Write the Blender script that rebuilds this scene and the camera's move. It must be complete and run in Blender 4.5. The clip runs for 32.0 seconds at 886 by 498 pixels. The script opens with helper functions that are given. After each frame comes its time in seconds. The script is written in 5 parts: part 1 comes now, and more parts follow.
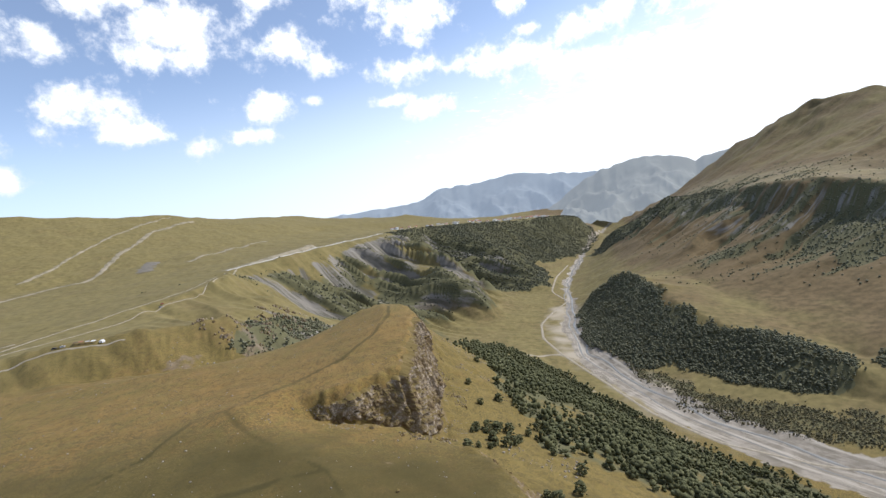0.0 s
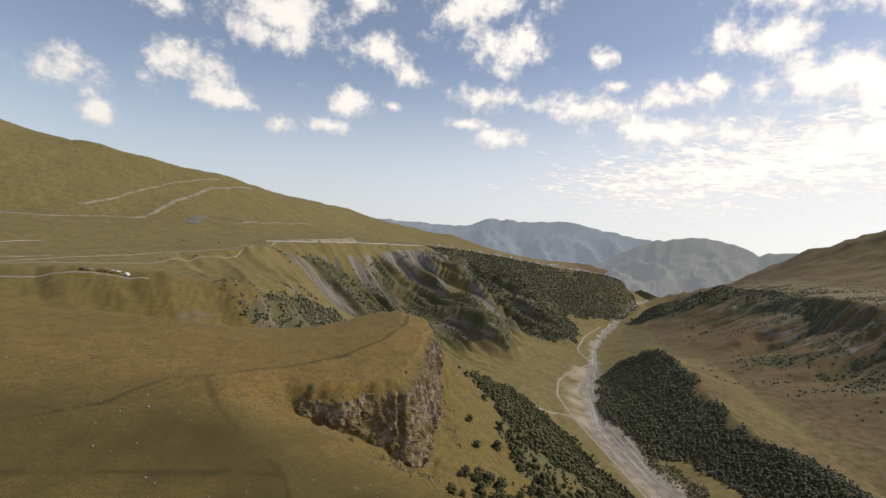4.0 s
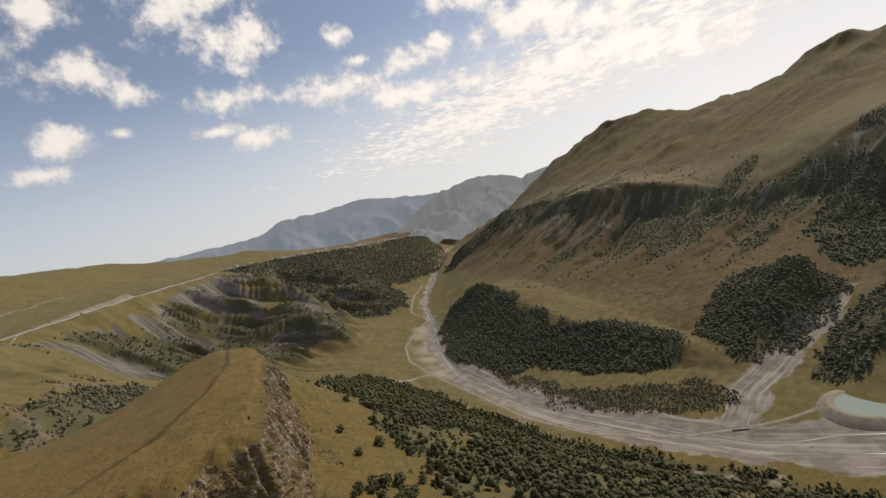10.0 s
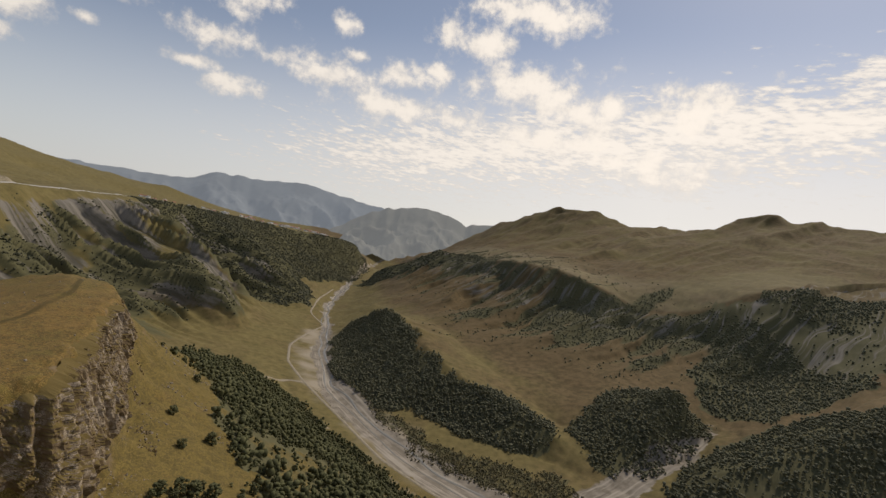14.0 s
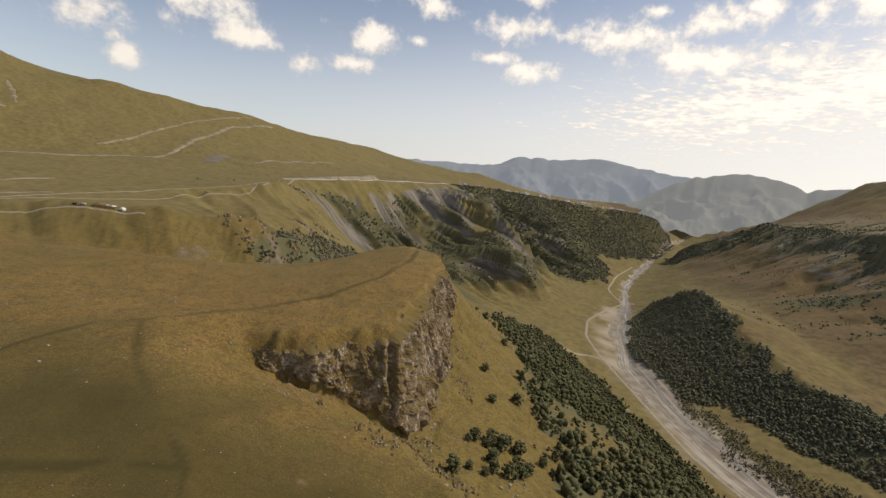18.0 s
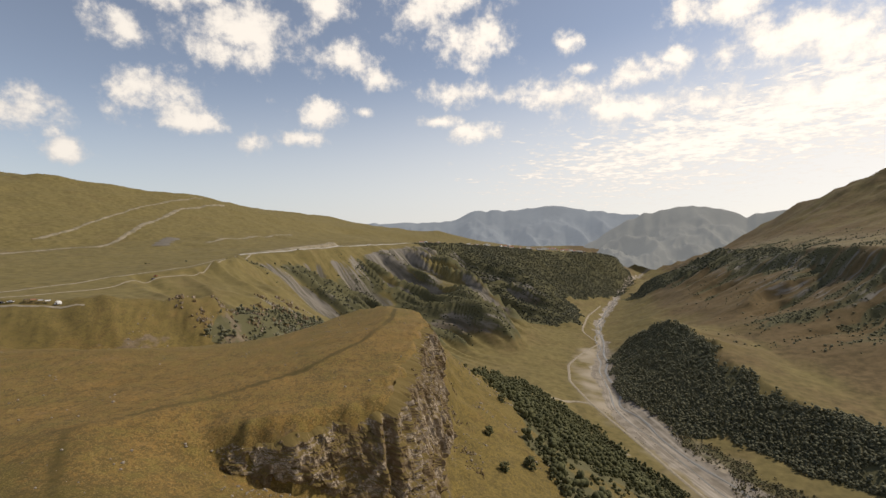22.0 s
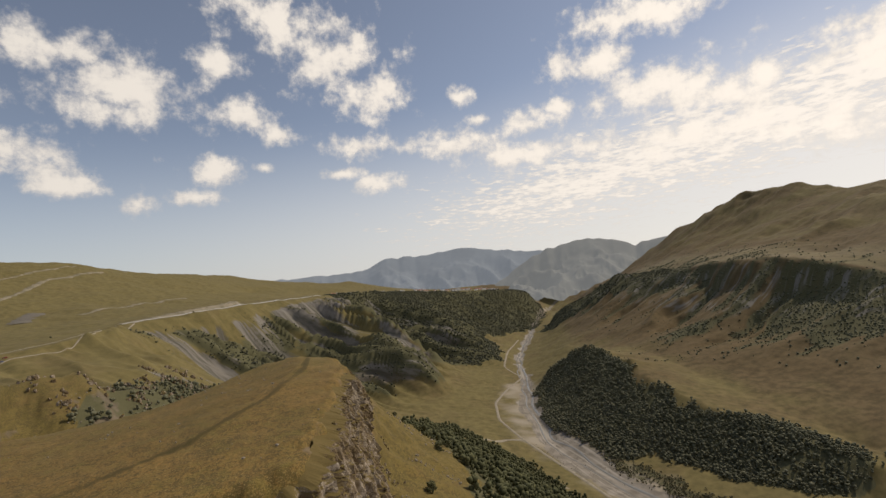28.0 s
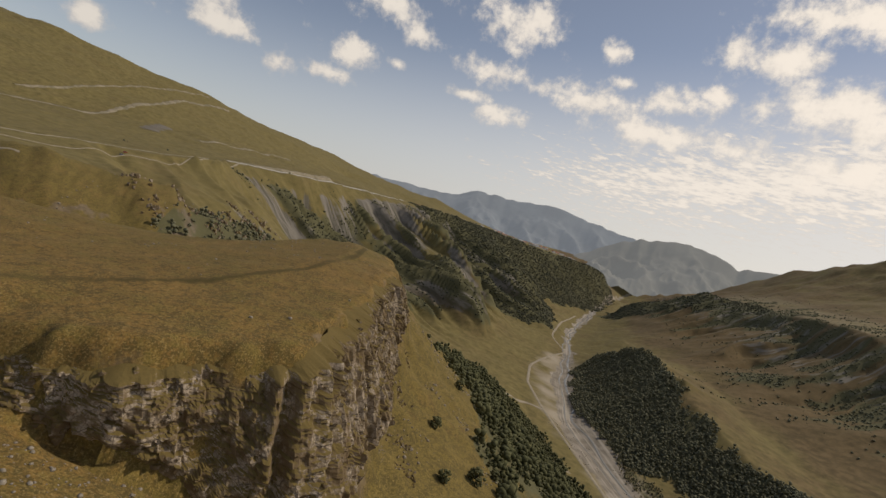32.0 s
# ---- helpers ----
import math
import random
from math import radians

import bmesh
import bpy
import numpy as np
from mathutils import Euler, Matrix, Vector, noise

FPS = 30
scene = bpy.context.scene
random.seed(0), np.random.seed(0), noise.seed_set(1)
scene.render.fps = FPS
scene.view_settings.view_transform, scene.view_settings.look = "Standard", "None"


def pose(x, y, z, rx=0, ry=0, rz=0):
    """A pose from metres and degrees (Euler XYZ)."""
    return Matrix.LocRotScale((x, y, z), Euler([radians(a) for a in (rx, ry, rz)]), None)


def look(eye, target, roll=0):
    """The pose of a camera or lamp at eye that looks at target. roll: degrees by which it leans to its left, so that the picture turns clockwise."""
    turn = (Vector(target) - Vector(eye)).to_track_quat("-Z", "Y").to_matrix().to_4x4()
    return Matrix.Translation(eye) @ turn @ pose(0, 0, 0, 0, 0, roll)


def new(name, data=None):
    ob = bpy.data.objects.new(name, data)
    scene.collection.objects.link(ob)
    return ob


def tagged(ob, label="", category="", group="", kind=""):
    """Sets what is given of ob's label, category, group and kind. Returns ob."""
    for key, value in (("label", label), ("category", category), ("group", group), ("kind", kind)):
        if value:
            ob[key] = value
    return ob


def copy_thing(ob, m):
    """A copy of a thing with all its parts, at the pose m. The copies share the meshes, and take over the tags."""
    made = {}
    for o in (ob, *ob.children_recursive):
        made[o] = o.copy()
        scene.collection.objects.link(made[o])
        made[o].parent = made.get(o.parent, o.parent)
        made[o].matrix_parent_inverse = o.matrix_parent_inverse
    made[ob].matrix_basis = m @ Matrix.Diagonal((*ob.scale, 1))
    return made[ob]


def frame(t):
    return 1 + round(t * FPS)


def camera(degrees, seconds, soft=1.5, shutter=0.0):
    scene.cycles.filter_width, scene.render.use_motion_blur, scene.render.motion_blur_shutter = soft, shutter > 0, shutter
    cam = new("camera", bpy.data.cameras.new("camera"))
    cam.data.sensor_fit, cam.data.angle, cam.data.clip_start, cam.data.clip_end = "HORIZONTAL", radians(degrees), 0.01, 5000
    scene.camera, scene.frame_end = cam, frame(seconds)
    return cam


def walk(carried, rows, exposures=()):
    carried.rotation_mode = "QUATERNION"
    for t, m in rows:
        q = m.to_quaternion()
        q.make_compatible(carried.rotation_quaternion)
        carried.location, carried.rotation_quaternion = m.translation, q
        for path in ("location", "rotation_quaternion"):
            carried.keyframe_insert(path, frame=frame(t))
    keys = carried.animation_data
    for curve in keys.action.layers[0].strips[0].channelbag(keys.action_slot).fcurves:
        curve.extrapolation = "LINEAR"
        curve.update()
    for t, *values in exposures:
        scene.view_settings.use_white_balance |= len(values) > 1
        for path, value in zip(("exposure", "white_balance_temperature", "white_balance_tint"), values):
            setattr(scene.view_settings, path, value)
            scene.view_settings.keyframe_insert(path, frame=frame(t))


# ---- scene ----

# ---------------------------------------------------------------- camera
cam = camera(86.0, 32.0)
PATH = [
    (0, 4.1, -28.1, 279.4, 85.02, 8.28, 3.70),
    (0.5, 3.6, -26.5, 278.4, 84.74, 9.59, 3.76),
    (1, 3.4, -24.6, 277.7, 84.58, 5.48, 12.93),
    (1.5, 3.5, -22.6, 276.8, 84.13, 5.10, 15.78),
    (2, 3.6, -20.3, 276.0, 80.11, 4.58, 14.41),
    (2.5, 3.6, -17.6, 275.6, 82.64, 0.61, 1.65),
    (3, 3.1, -14.8, 275.2, 86.28, -4.33, 3.50),
    (3.5, 2.5, -12.0, 274.5, 88.29, -7.95, 7.98),
    (5.5, 0.6, -2.3, 270.9, 86.94, 2.63, 8.43),
    (6, 0.0, 0.0, 270.0, 86.76, 3.92, 5.00),
    (6.5, -0.5, 2.3, 269.2, 88.65, 1.62, 8.60),
    (7, -1.0, 4.3, 268.6, 88.97, 4.94, 5.76),
    (7.5, -1.4, 6.2, 268.3, 86.09, 4.59, 3.26),
    (8, -1.6, 7.8, 268.3, 84.20, 7.57, -2.12),
    (8.5, -1.8, 9.2, 268.6, 89.31, 4.69, -9.64),
    (9, -1.8, 10.3, 268.9, 87.36, 9.85, -15.03),
    (9.5, -1.6, 11.6, 269.4, 84.07, 12.12, -15.38),
    (10, -1.0, 13.3, 269.3, 84.88, 12.58, -14.89),
    (10.5, -0.1, 15.6, 268.7, 85.43, 9.07, -18.20),
    (11, 0.9, 18.2, 268.0, 88.17, 2.44, -20.70),
    (11.5, 2.1, 20.9, 267.6, 86.83, -8.98, -16.61),
    (12, 3.0, 23.2, 267.3, 85.35, -17.23, -9.30),
    (12.5, 3.4, 24.9, 266.9, 81.64, -19.82, -0.78),
    (13, 3.5, 26.0, 266.7, 80.83, -10.39, -1.43),
    (13.5, 3.4, 27.0, 266.7, 87.45, -10.31, -22.68),
    (15.5, 7.0, 30.5, 266.3, 86.84, -5.02, -11.53),
    (16, 7.2, 31.4, 266.0, 83.80, -4.25, 1.52),
    (16.5, 7.0, 32.3, 265.5, 80.07, 4.62, 9.87),
    (17, 6.3, 33.4, 264.9, 80.08, 1.27, 8.50),
    (17.5, 5.4, 34.7, 264.1, 81.16, 0.40, 7.64),
    (18, 4.3, 36.1, 263.1, 80.66, -5.65, 12.59),
    (18.5, 3.2, 37.7, 262.2, 81.98, -2.94, 12.94),
    (19, 2.0, 39.4, 261.3, 82.89, -4.44, 10.67),
    (19.5, 0.9, 41.2, 260.3, 84.37, -0.36, 7.78),
    (20, -0.7, 43.3, 259.3, 81.11, -2.40, 9.46),
    (20.5, -2.4, 45.9, 258.6, 83.90, -1.18, 7.04),
    (21, -4.1, 48.6, 257.8, 85.62, 0.64, 2.20),
    (21.5, -5.5, 51.1, 257.0, 87.05, 2.08, 5.85),
    (22, -6.7, 53.5, 256.5, 88.04, 0.22, 7.55),
    (22.5, -8.0, 56.0, 256.4, 91.97, 7.15, 5.18),
    (23, -9.1, 58.3, 256.0, 92.95, 2.46, 0.40),
    (23.5, -9.7, 60.4, 255.4, 92.94, 3.57, 1.10),
    (24, -10.2, 62.3, 254.6, 91.26, 5.91, -0.30),
    (24.5, -10.4, 64.1, 253.7, 88.16, 8.73, -4.33),
    (26.5, -12.8, 70.5, 249.3, 87.78, -1.70, -4.07),
    (27, -12.7, 72.6, 248.5, 90.29, 0.08, -4.17),
    (27.5, -12.3, 74.9, 247.8, 90.67, 2.26, -4.97),
    (28, -11.9, 77.4, 247.3, 93.32, 5.06, -2.95),
    (28.5, -11.6, 80.0, 247.0, 94.92, 7.75, -4.85),
    (29, -11.5, 82.5, 247.0, 95.54, 7.57, -15.05),
    (29.5, -11.5, 85.0, 246.5, 94.66, 0.81, -17.35),
    (30, -11.3, 87.6, 246.0, 91.19, -6.73, -12.35),
    (30.5, -10.9, 90.3, 245.2, 91.23, -7.52, -4.26),
    (31, -10.9, 92.9, 244.5, 86.51, -14.07, -3.52),
    (31.5, -11.1, 95.6, 243.7, 86.60, -18.27, 0.62),
    (32, -11.4, 98.2, 243.1, 84.73, -15.59, 7.32),
]
walk(cam, [(t, pose(*row)) for t, *row in PATH],
     [(0, 0.72, 5980, 10), (1, 0.36, 6080, 10), (2, 0.2, 6330, 11), (3, 0.16, 6630, 11), (6, 0.02, 6830, 12), (10, -0.07, 6880, 12), (11, -0.03, 6930, 12), (13, -0.18, 7030, 12), (16, -0.22, 7180, 12), (17.5, 0.05, 7230, 12), (19, 0.18, 7230, 12), (22, 0.1, 7180, 12), (23, -0.1, 7080, 12), (24.5, -0.18, 7080, 12), (28, -0.16, 7130, 12), (30, -0.32, 7230, 12), (32, -0.28, 7230, 12)])

# ---------------------------------------------------------------- light
SUN_BEARING, SUN_HEIGHT = 62.0, 46.0
world = bpy.data.worlds.new("sky")
scene.world = world
world.use_nodes = True
wn = world.node_tree.nodes
wl = world.node_tree.links
sky = wn.new("ShaderNodeTexSky")
sky.sky_type = "NISHITA"
sky.sun_disc = False
sky.sun_elevation, sky.sun_rotation = radians(SUN_HEIGHT), radians(SUN_BEARING)
sky.altitude, sky.air_density, sky.dust_density = 2000, 1.0, 1.5
wn["Background"].inputs["Strength"].default_value = 0.105


def node(tree, kind, links=(), **values):
    """A node with its inputs by number: (number, socket) in links, i3=value for the rest."""
    n = tree.nodes.new("ShaderNode" + kind)
    for key, value in values.items():
        if key[0] == "i" and key[1:].isdigit():
            n.inputs[int(key[1:])].default_value = value
        else:
            if key == "operation":
                n.operation = value
            elif key == "attribute_name":
                n.attribute_name = value
    for i, socket in links:
        tree.links.new(socket, n.inputs[i])
    return n


def calc(tree, operation, a, b=None, c=None):
    n = tree.nodes.new("ShaderNodeMath")
    n.operation = operation
    for i, v in enumerate((a, b, c)):
        if v is None:
            continue
        if isinstance(v, (int, float)):
            n.inputs[i].default_value = v
        else:
            tree.links.new(v, n.inputs[i])
    return n.outputs[0]


def ramp(tree, value, low, high, smooth=True):
    n = node(tree, "MapRange", [(0, value)], i1=low, i2=high)
    n.interpolation_type = "SMOOTHSTEP" if smooth else "LINEAR"
    n.clamp = True
    return n.outputs[0]


def mixed(tree, k, a, b):
    n = tree.nodes.new("ShaderNodeMix")
    n.data_type = "RGBA"
    for i, v in ((0, k), (6, a), (7, b)):
        if isinstance(v, (int, float)):
            n.inputs[i].default_value = v
        elif isinstance(v, tuple):
            n.inputs[i].default_value = (*v, 1)
        else:
            tree.links.new(v, n.inputs[i])
    return n.outputs[2]


# fair-weather clouds: bearing, height, half width and half depth in degrees
CLOUDS = [(-42.4, 27.3, 2.1, 2.4), (-41.2, 19.6, 3.5, 2.4), (-35.6, 23.7, 7.3, 2.8), (-30.8, 21.4, 8.8, 4.1), (-31.6, 18.8, 5.8, 2.0), (-20.5, 24.7, 3.9, 2.0), (-19.8, 19.3, 6.2, 2.3),
          (-15.4, 17.8, 3.7, 1.8), (-38.0, 14.0, 5.6, 3.4), (-35.6, 11.7, 4.8, 1.5), (-29.1, 10.0, 2.2, 1.6), (-22.2, 13.4, 3.9, 2.3), (-24.0, 10.8, 3.8, 1.3), (-14.8, 29.6, 8.5, 3.9),
          (-8.3, 25.9, 8.7, 4.7), (-3.8, 21.5, 5.2, 3.9), (-16.8, 13.9, 1.6, 0.7), (-5.6, 16.0, 5.9, 2.0), (-7.8, 13.0, 3.6, 1.0), (-3.5, 11.7, 4.0, 1.5), (6.7, 20.8, 2.3, 1.6),
          (9.2, 18.1, 2.0, 1.0), (14.6, 16.8, 4.7, 1.8), (4.8, 15.7, 7.3, 2.1), (14.2, 13.4, 9.7, 2.3), (21.5, 13.2, 5.6, 2.0), (18.9, 18.2, 2.5, 1.1), (27.7, 25.5, 9.5, 3.1),
          (33.3, 25.4, 5.2, 2.1), (22.6, 22.1, 7.2, 2.4), (27.9, 18.2, 9.1, 3.7), (34.7, 16.1, 9.8, 4.1), (39.2, 16.8, 4.9, 2.9), (46.4, 16.8, 7.8, 3.4), (50.0, 17.8, 4.9, 2.9),
          (33.7, 12.8, 14.4, 2.8), (44.1, 11.1, 12.0, 3.3), (-48.5, 10.9, 3.7, 2.7), (-45.8, 7.7, 2.1, 1.7)]
wt = world.node_tree
view = node(wt, "TexCoord").outputs["Generated"]
part_of = node(wt, "SeparateXYZ", [(0, view)])
dx, dy, dz = part_of.outputs
bearing = calc(wt, "DEGREES", calc(wt, "ARCTAN2", dx, dy))
rise = calc(wt, "DEGREES", calc(wt, "ARCSINE", dz))
place = node(wt, "CombineXYZ", [(0, bearing), (1, rise)]).outputs[0]
body_mask = None
for az, el, wide_, deep in CLOUDS:
    off = node(wt, "VectorMath", [(0, place)], operation="SUBTRACT")
    off.inputs[1].default_value = (az, el, 0)
    size = node(wt, "VectorMath", [(0, off.outputs[0])], operation="MULTIPLY")
    size.inputs[1].default_value = (1 / wide_, 1 / deep, 0)
    long = node(wt, "VectorMath", [(0, size.outputs[0])], operation="LENGTH").outputs["Value"]
    one = calc(wt, "SUBTRACT", 0.9, long)
    body_mask = one if body_mask is None else calc(wt, "MAXIMUM", body_mask, one)
# noise in a plane at cloud height, so that clouds flatten towards the horizon
flat_k = calc(wt, "DIVIDE", 1.0, calc(wt, "ADD", calc(wt, "MAXIMUM", dz, 0.0), 0.12))
cloud_at = node(wt, "CombineXYZ", [(0, calc(wt, "MULTIPLY", dx, flat_k)), (1, calc(wt, "MULTIPLY", dy, flat_k)), (2, calc(wt, "MULTIPLY", dz, 6.0))]).outputs[0]
puff = node(wt, "TexNoise", [(0, place)], i2=0.3, i3=10.0, i4=0.64).outputs[0]
ripple = node(wt, "TexNoise", [(0, cloud_at)], i2=15.0, i3=6.0, i4=0.6).outputs[0]
fluff = node(wt, "TexNoise", [(0, cloud_at)], i2=5.0, i3=8.0, i4=0.66).outputs[0]
band = calc(wt, "SUBTRACT", 1.0, calc(wt, "ABSOLUTE", calc(wt, "DIVIDE", calc(wt, "SUBTRACT", rise, calc(wt, "ADD", 6.0, calc(wt, "MULTIPLY", bearing, 0.17))), 9.5)))
band = calc(wt, "MULTIPLY", band, ramp(wt, bearing, -22.0, 22.0))
streak = calc(wt, "ADD", calc(wt, "SUBTRACT", calc(wt, "MULTIPLY", band, 1.15), 0.3), calc(wt, "ADD", calc(wt, "MULTIPLY", calc(wt, "SUBTRACT", fluff, 0.5), 1.9), calc(wt, "MULTIPLY", calc(wt, "SUBTRACT", ripple, 0.5), 1.9)))
heap = calc(wt, "ADD", body_mask, calc(wt, "MULTIPLY", calc(wt, "SUBTRACT", puff, 0.51), 3.3))
cover = calc(wt, "MAXIMUM", ramp(wt, heap, -0.12, 0.72), calc(wt, "MULTIPLY", ramp(wt, streak, 0.2, 0.72), 0.92))
# open sky beside and behind carries the same scattered clouds
wild = ramp(wt, node(wt, "TexNoise", [(0, cloud_at)], i2=1.6, i3=8.0, i4=0.6).outputs[0], 0.56, 0.7)
away = ramp(wt, calc(wt, "ABSOLUTE", calc(wt, "SUBTRACT", bearing, 0.0)), 52.0, 75.0)
cover = calc(wt, "MAXIMUM", cover, calc(wt, "MULTIPLY", wild, calc(wt, "MULTIPLY", away, ramp(wt, rise, 2.0, 12.0))))
glow = ramp(wt, calc(wt, "ADD", bearing, calc(wt, "MULTIPLY", rise, 0.4)), -45.0, 48.0, False)
shade = calc(wt, "MAXIMUM", ramp(wt, calc(wt, "ADD", calc(wt, "MULTIPLY", heap, 0.5), calc(wt, "MULTIPLY", fluff, 0.6)), 0.25, 0.8), ramp(wt, streak, 0.25, 1.0))
cloud_colour = mixed(wt, shade, mixed(wt, glow, (5.4, 5.5, 5.8), (7.6, 7.5, 7.4)), mixed(wt, glow, (7.8, 7.7, 7.5), (10.4, 10.0, 9.5)))
haze = calc(wt, "MULTIPLY", calc(wt, "SUBTRACT", 1.0, ramp(wt, calc(wt, "SUBTRACT", rise, calc(wt, "MULTIPLY", glow, 11.0)), -4.0, 15.0)), 0.84)
low_sky = mixed(wt, glow, (4.55, 5.1, 5.8), (8.9, 8.8, 8.7))
blue = node(wt, "HueSaturation", [(4, sky.outputs["Color"])], i1=0.8, i2=1.08).outputs[0]
air = mixed(wt, haze, blue, low_sky)
wl.new(mixed(wt, cover, air, cloud_colour), wn["Background"].inputs["Color"])

sun = new("sun", bpy.data.lights.new("sun", "SUN"))
sun.data.energy, sun.data.angle, sun.data.color = 2.65, radians(0.6), (1.0, 0.93, 0.82)
b, h = radians(SUN_BEARING), radians(SUN_HEIGHT)
sun.matrix_world = look((0, 0, 0), (-math.sin(b) * math.cos(h), -math.cos(b) * math.cos(h), -math.sin(h)))

# ---------------------------------------------------------------- plan of the land
def seen_at(bearing_, reach, rise_):
    """A place by its bearing and height in degrees over the flight line's start."""
    return (reach * math.sin(radians(bearing_)), reach * math.cos(radians(bearing_)), 270 + reach * math.tan(radians(rise_)))


RIVER = [(700, 150, 9), (500, 215, 7), (385, 290, 5), (320, 345, 4), (275, 410, 3), (225, 500, 2), (190, 610, 1), (158, 760, 0),
         (172, 950, -2), (208, 1160, -4), (245, 1400, -6), (345, 1740, -8), (480, 2150, -6), (720, 2810, 0), (1000, 3500, 20)]
STREAM = [(330, 375, 4), (390, 415, 6), (480, 445, 12), (566, 465, 20), (700, 520, 45), (950, 600, 120)]
FLOOR_WEST = [(420, 150, 22), (300, 240, 14), (205, 370, 12), (150, 480, 10), (110, 600, 10), (85, 760, 9), (95, 950, 6), (135, 1130, 5)]
FLOOR_EAST = [(445, 425, 8), (400, 480, 10), (330, 545, 12), (280, 620, 10), (205, 700, 8), (180, 810, 8), (225, 1080, 6), (270, 1290, 4), (375, 1700, 4), (560, 2140, 6), (860, 2750, 20)]
HUMP = [(405, 520, 34), (385, 580, 42), (340, 665, 54), (318, 760, 70), (312, 850, 88), (306, 940, 97), (285, 1000, 80), (262, 1080, 40)]
MEADOW = [(445, 560, 26), (440, 640, 40), (420, 740, 52), (420, 900, 62), (420, 1050, 70), (380, 1180, 50), (360, 1340, 40)]
BENCH = [seen_at(*p) for p in ((26.3, 1700, -2.5), (29.9, 1480, -1.8), (33.9, 1340, -1.7), (36.4, 1290, -1.8), (39.5, 1260, -2.8), (42.5, 1240, -3.9), (44.6, 1230, -4.4), (47.5, 1230, -4.4), (50.9, 1250, -3.3), (54.5, 1300, -1.0), (58, 1380, 0.7))]
BENCH_BACK = [seen_at(*p) for p in ((29.5, 1700, -1.3), (34, 1560, -0.9), (38, 1480, -1.2), (40.5, 1430, -2.0))]
CRAG = [seen_at(*p) for p in ((27.5, 1530, -4.6), (30.6, 1380, -4.8), (35.6, 1215, -5.0), (39.6, 1170, -6.2), (43, 1150, -7.4), (47, 1150, -7.8), (51.5, 1170, -7.0))]
TALUS = [(395, 1010, 66), (425, 880, 64), (470, 790, 60), (510, 700, 54), (530, 640, 48)]
EAST_RIDGE = [seen_at(*p) for p in ((22.5, 2900, -2.2), (23.9, 2850, -1.4), (26.2, 2800, 0.3), (28.4, 2700, 2.0), (31.2, 2550, 3.2), (33, 2500, 4.2), (34.6, 2450, 5.1), (36.6, 2420, 5.4), (39, 2400, 5.2), (43, 2350, 4.6),
              (46.2, 2350, 4.2), (50.5, 2300, 4.4), (52.4, 2280, 5.7), (55, 2250, 7.1), (58.6, 2300, 7.0), (75, 2400, 7.0))]
FAR_RIDGE = [(-900, 4500, 150), (0, 4600, 120), (900, 4300, 150), (1700, 3600, 250)]
EAST_SPUR = [(510, 470, 40), (560, 500, 70), (620, 520, 120)]
SOUTH_SPUR = [(452, 378, 10), (478, 384, 30), (540, 376, 62), (620, 352, 95), (760, 320, 150), (950, 300, 190)]
RIM = [(-640, 740, 205), (-560, 830, 208), (-504, 921, 215), (-450, 1040, 220), (-399, 1185, 226), (-350, 1330, 224), (-300, 1500, 222), (-221, 1620, 220), (-124, 1804, 207), (52, 2007, 189), (266, 2191, 172),
       (435, 2317, 163), (510, 2380, 140), (590, 2480, 70), (680, 2750, 40), (760, 3300, 40)]
PLATEAU = [(-700, 300, 190), (-560, 500, 196), (-700, 1000, 216), (-600, 1500, 228), (-487, 2554, 211), (-100, 2500, 190), (200, 2480, 172), (420, 2520, 158), (480, 2800, 120)]
WEST_RIDGE = [seen_at(*p) for p in ((-75, 2600, 8), (-58, 2330, 7.5), (-55.8, 2300, 7.1), (-54.3, 2200, 5.9), (-51.7, 2100, 4.4), (-48.9, 2100, 4.6), (-46.7, 2100, 5.0), (-43.7, 2100, 4.4), (-38.2, 2150, 3.9),
              (-34.1, 2250, 3.6), (-30.4, 2400, 2.8), (-25.3, 2700, 1.9), (-20.8, 2950, 1.7), (-17.9, 3100, 0.9), (-14.7, 3200, 0.6), (-10.7, 3300, -0.2), (-8.3, 3050, 0.0), (-5, 3300, -1.2))]
FOOT = [(-1500, 300, 220), (-1200, 700, 214), (-1000, 1000, 225), (-850, 1300, 250), (-800, 1700, 262), (-750, 2300, 255)]
SOUTH = [(-3000, -3000, 500), (-500, -1500, 230), (0, -2500, 260), (900, -1500, 120), (3000, -3000, 600)]
# near ground: the knoll with its cliff, the meadow before it, the spur behind the gully
RIM_KNOLL = [(-80, 160, 209), (-72, 158, 211), (-60, 160, 212), (-51, 167, 212), (-39, 177, 212), (-39, 197, 213), (-40, 222, 214), (-44, 260, 214), (-49, 298, 212)]
CLIFF_FOOT = [(-74, 154, 203), (-63, 153, 197), (-52, 157, 192), (-41, 162, 187), (-27, 166, 180), (-23, 174, 178), (-24, 200, 176), (-27, 240, 178), (-33, 290, 184), (-44, 330, 190)]
KNOLL_BACK = [(-450, 150, 203), (-330, 200, 205), (-254, 221, 207), (-217, 226, 208), (-184, 232, 208), (-138, 236, 207), (-118, 252, 207), (-103, 285, 209), (-92, 318, 212), (-80, 334, 213), (-62, 326, 212), (-49, 298, 212)]
KNOLL_TOP = [(-72, 200, 213), (-62, 240, 215), (-66, 290, 216), (-76, 318, 215)]
NEAR_EDGE = [(-62, 148, 202), (-48, 150, 200), (-34, 144, 198), (-22, 135, 197), (-8, 124, 199), (4, 101, 200), (15, 60, 203), (25, 0, 207), (40, -80, 212), (60, -240, 214)]
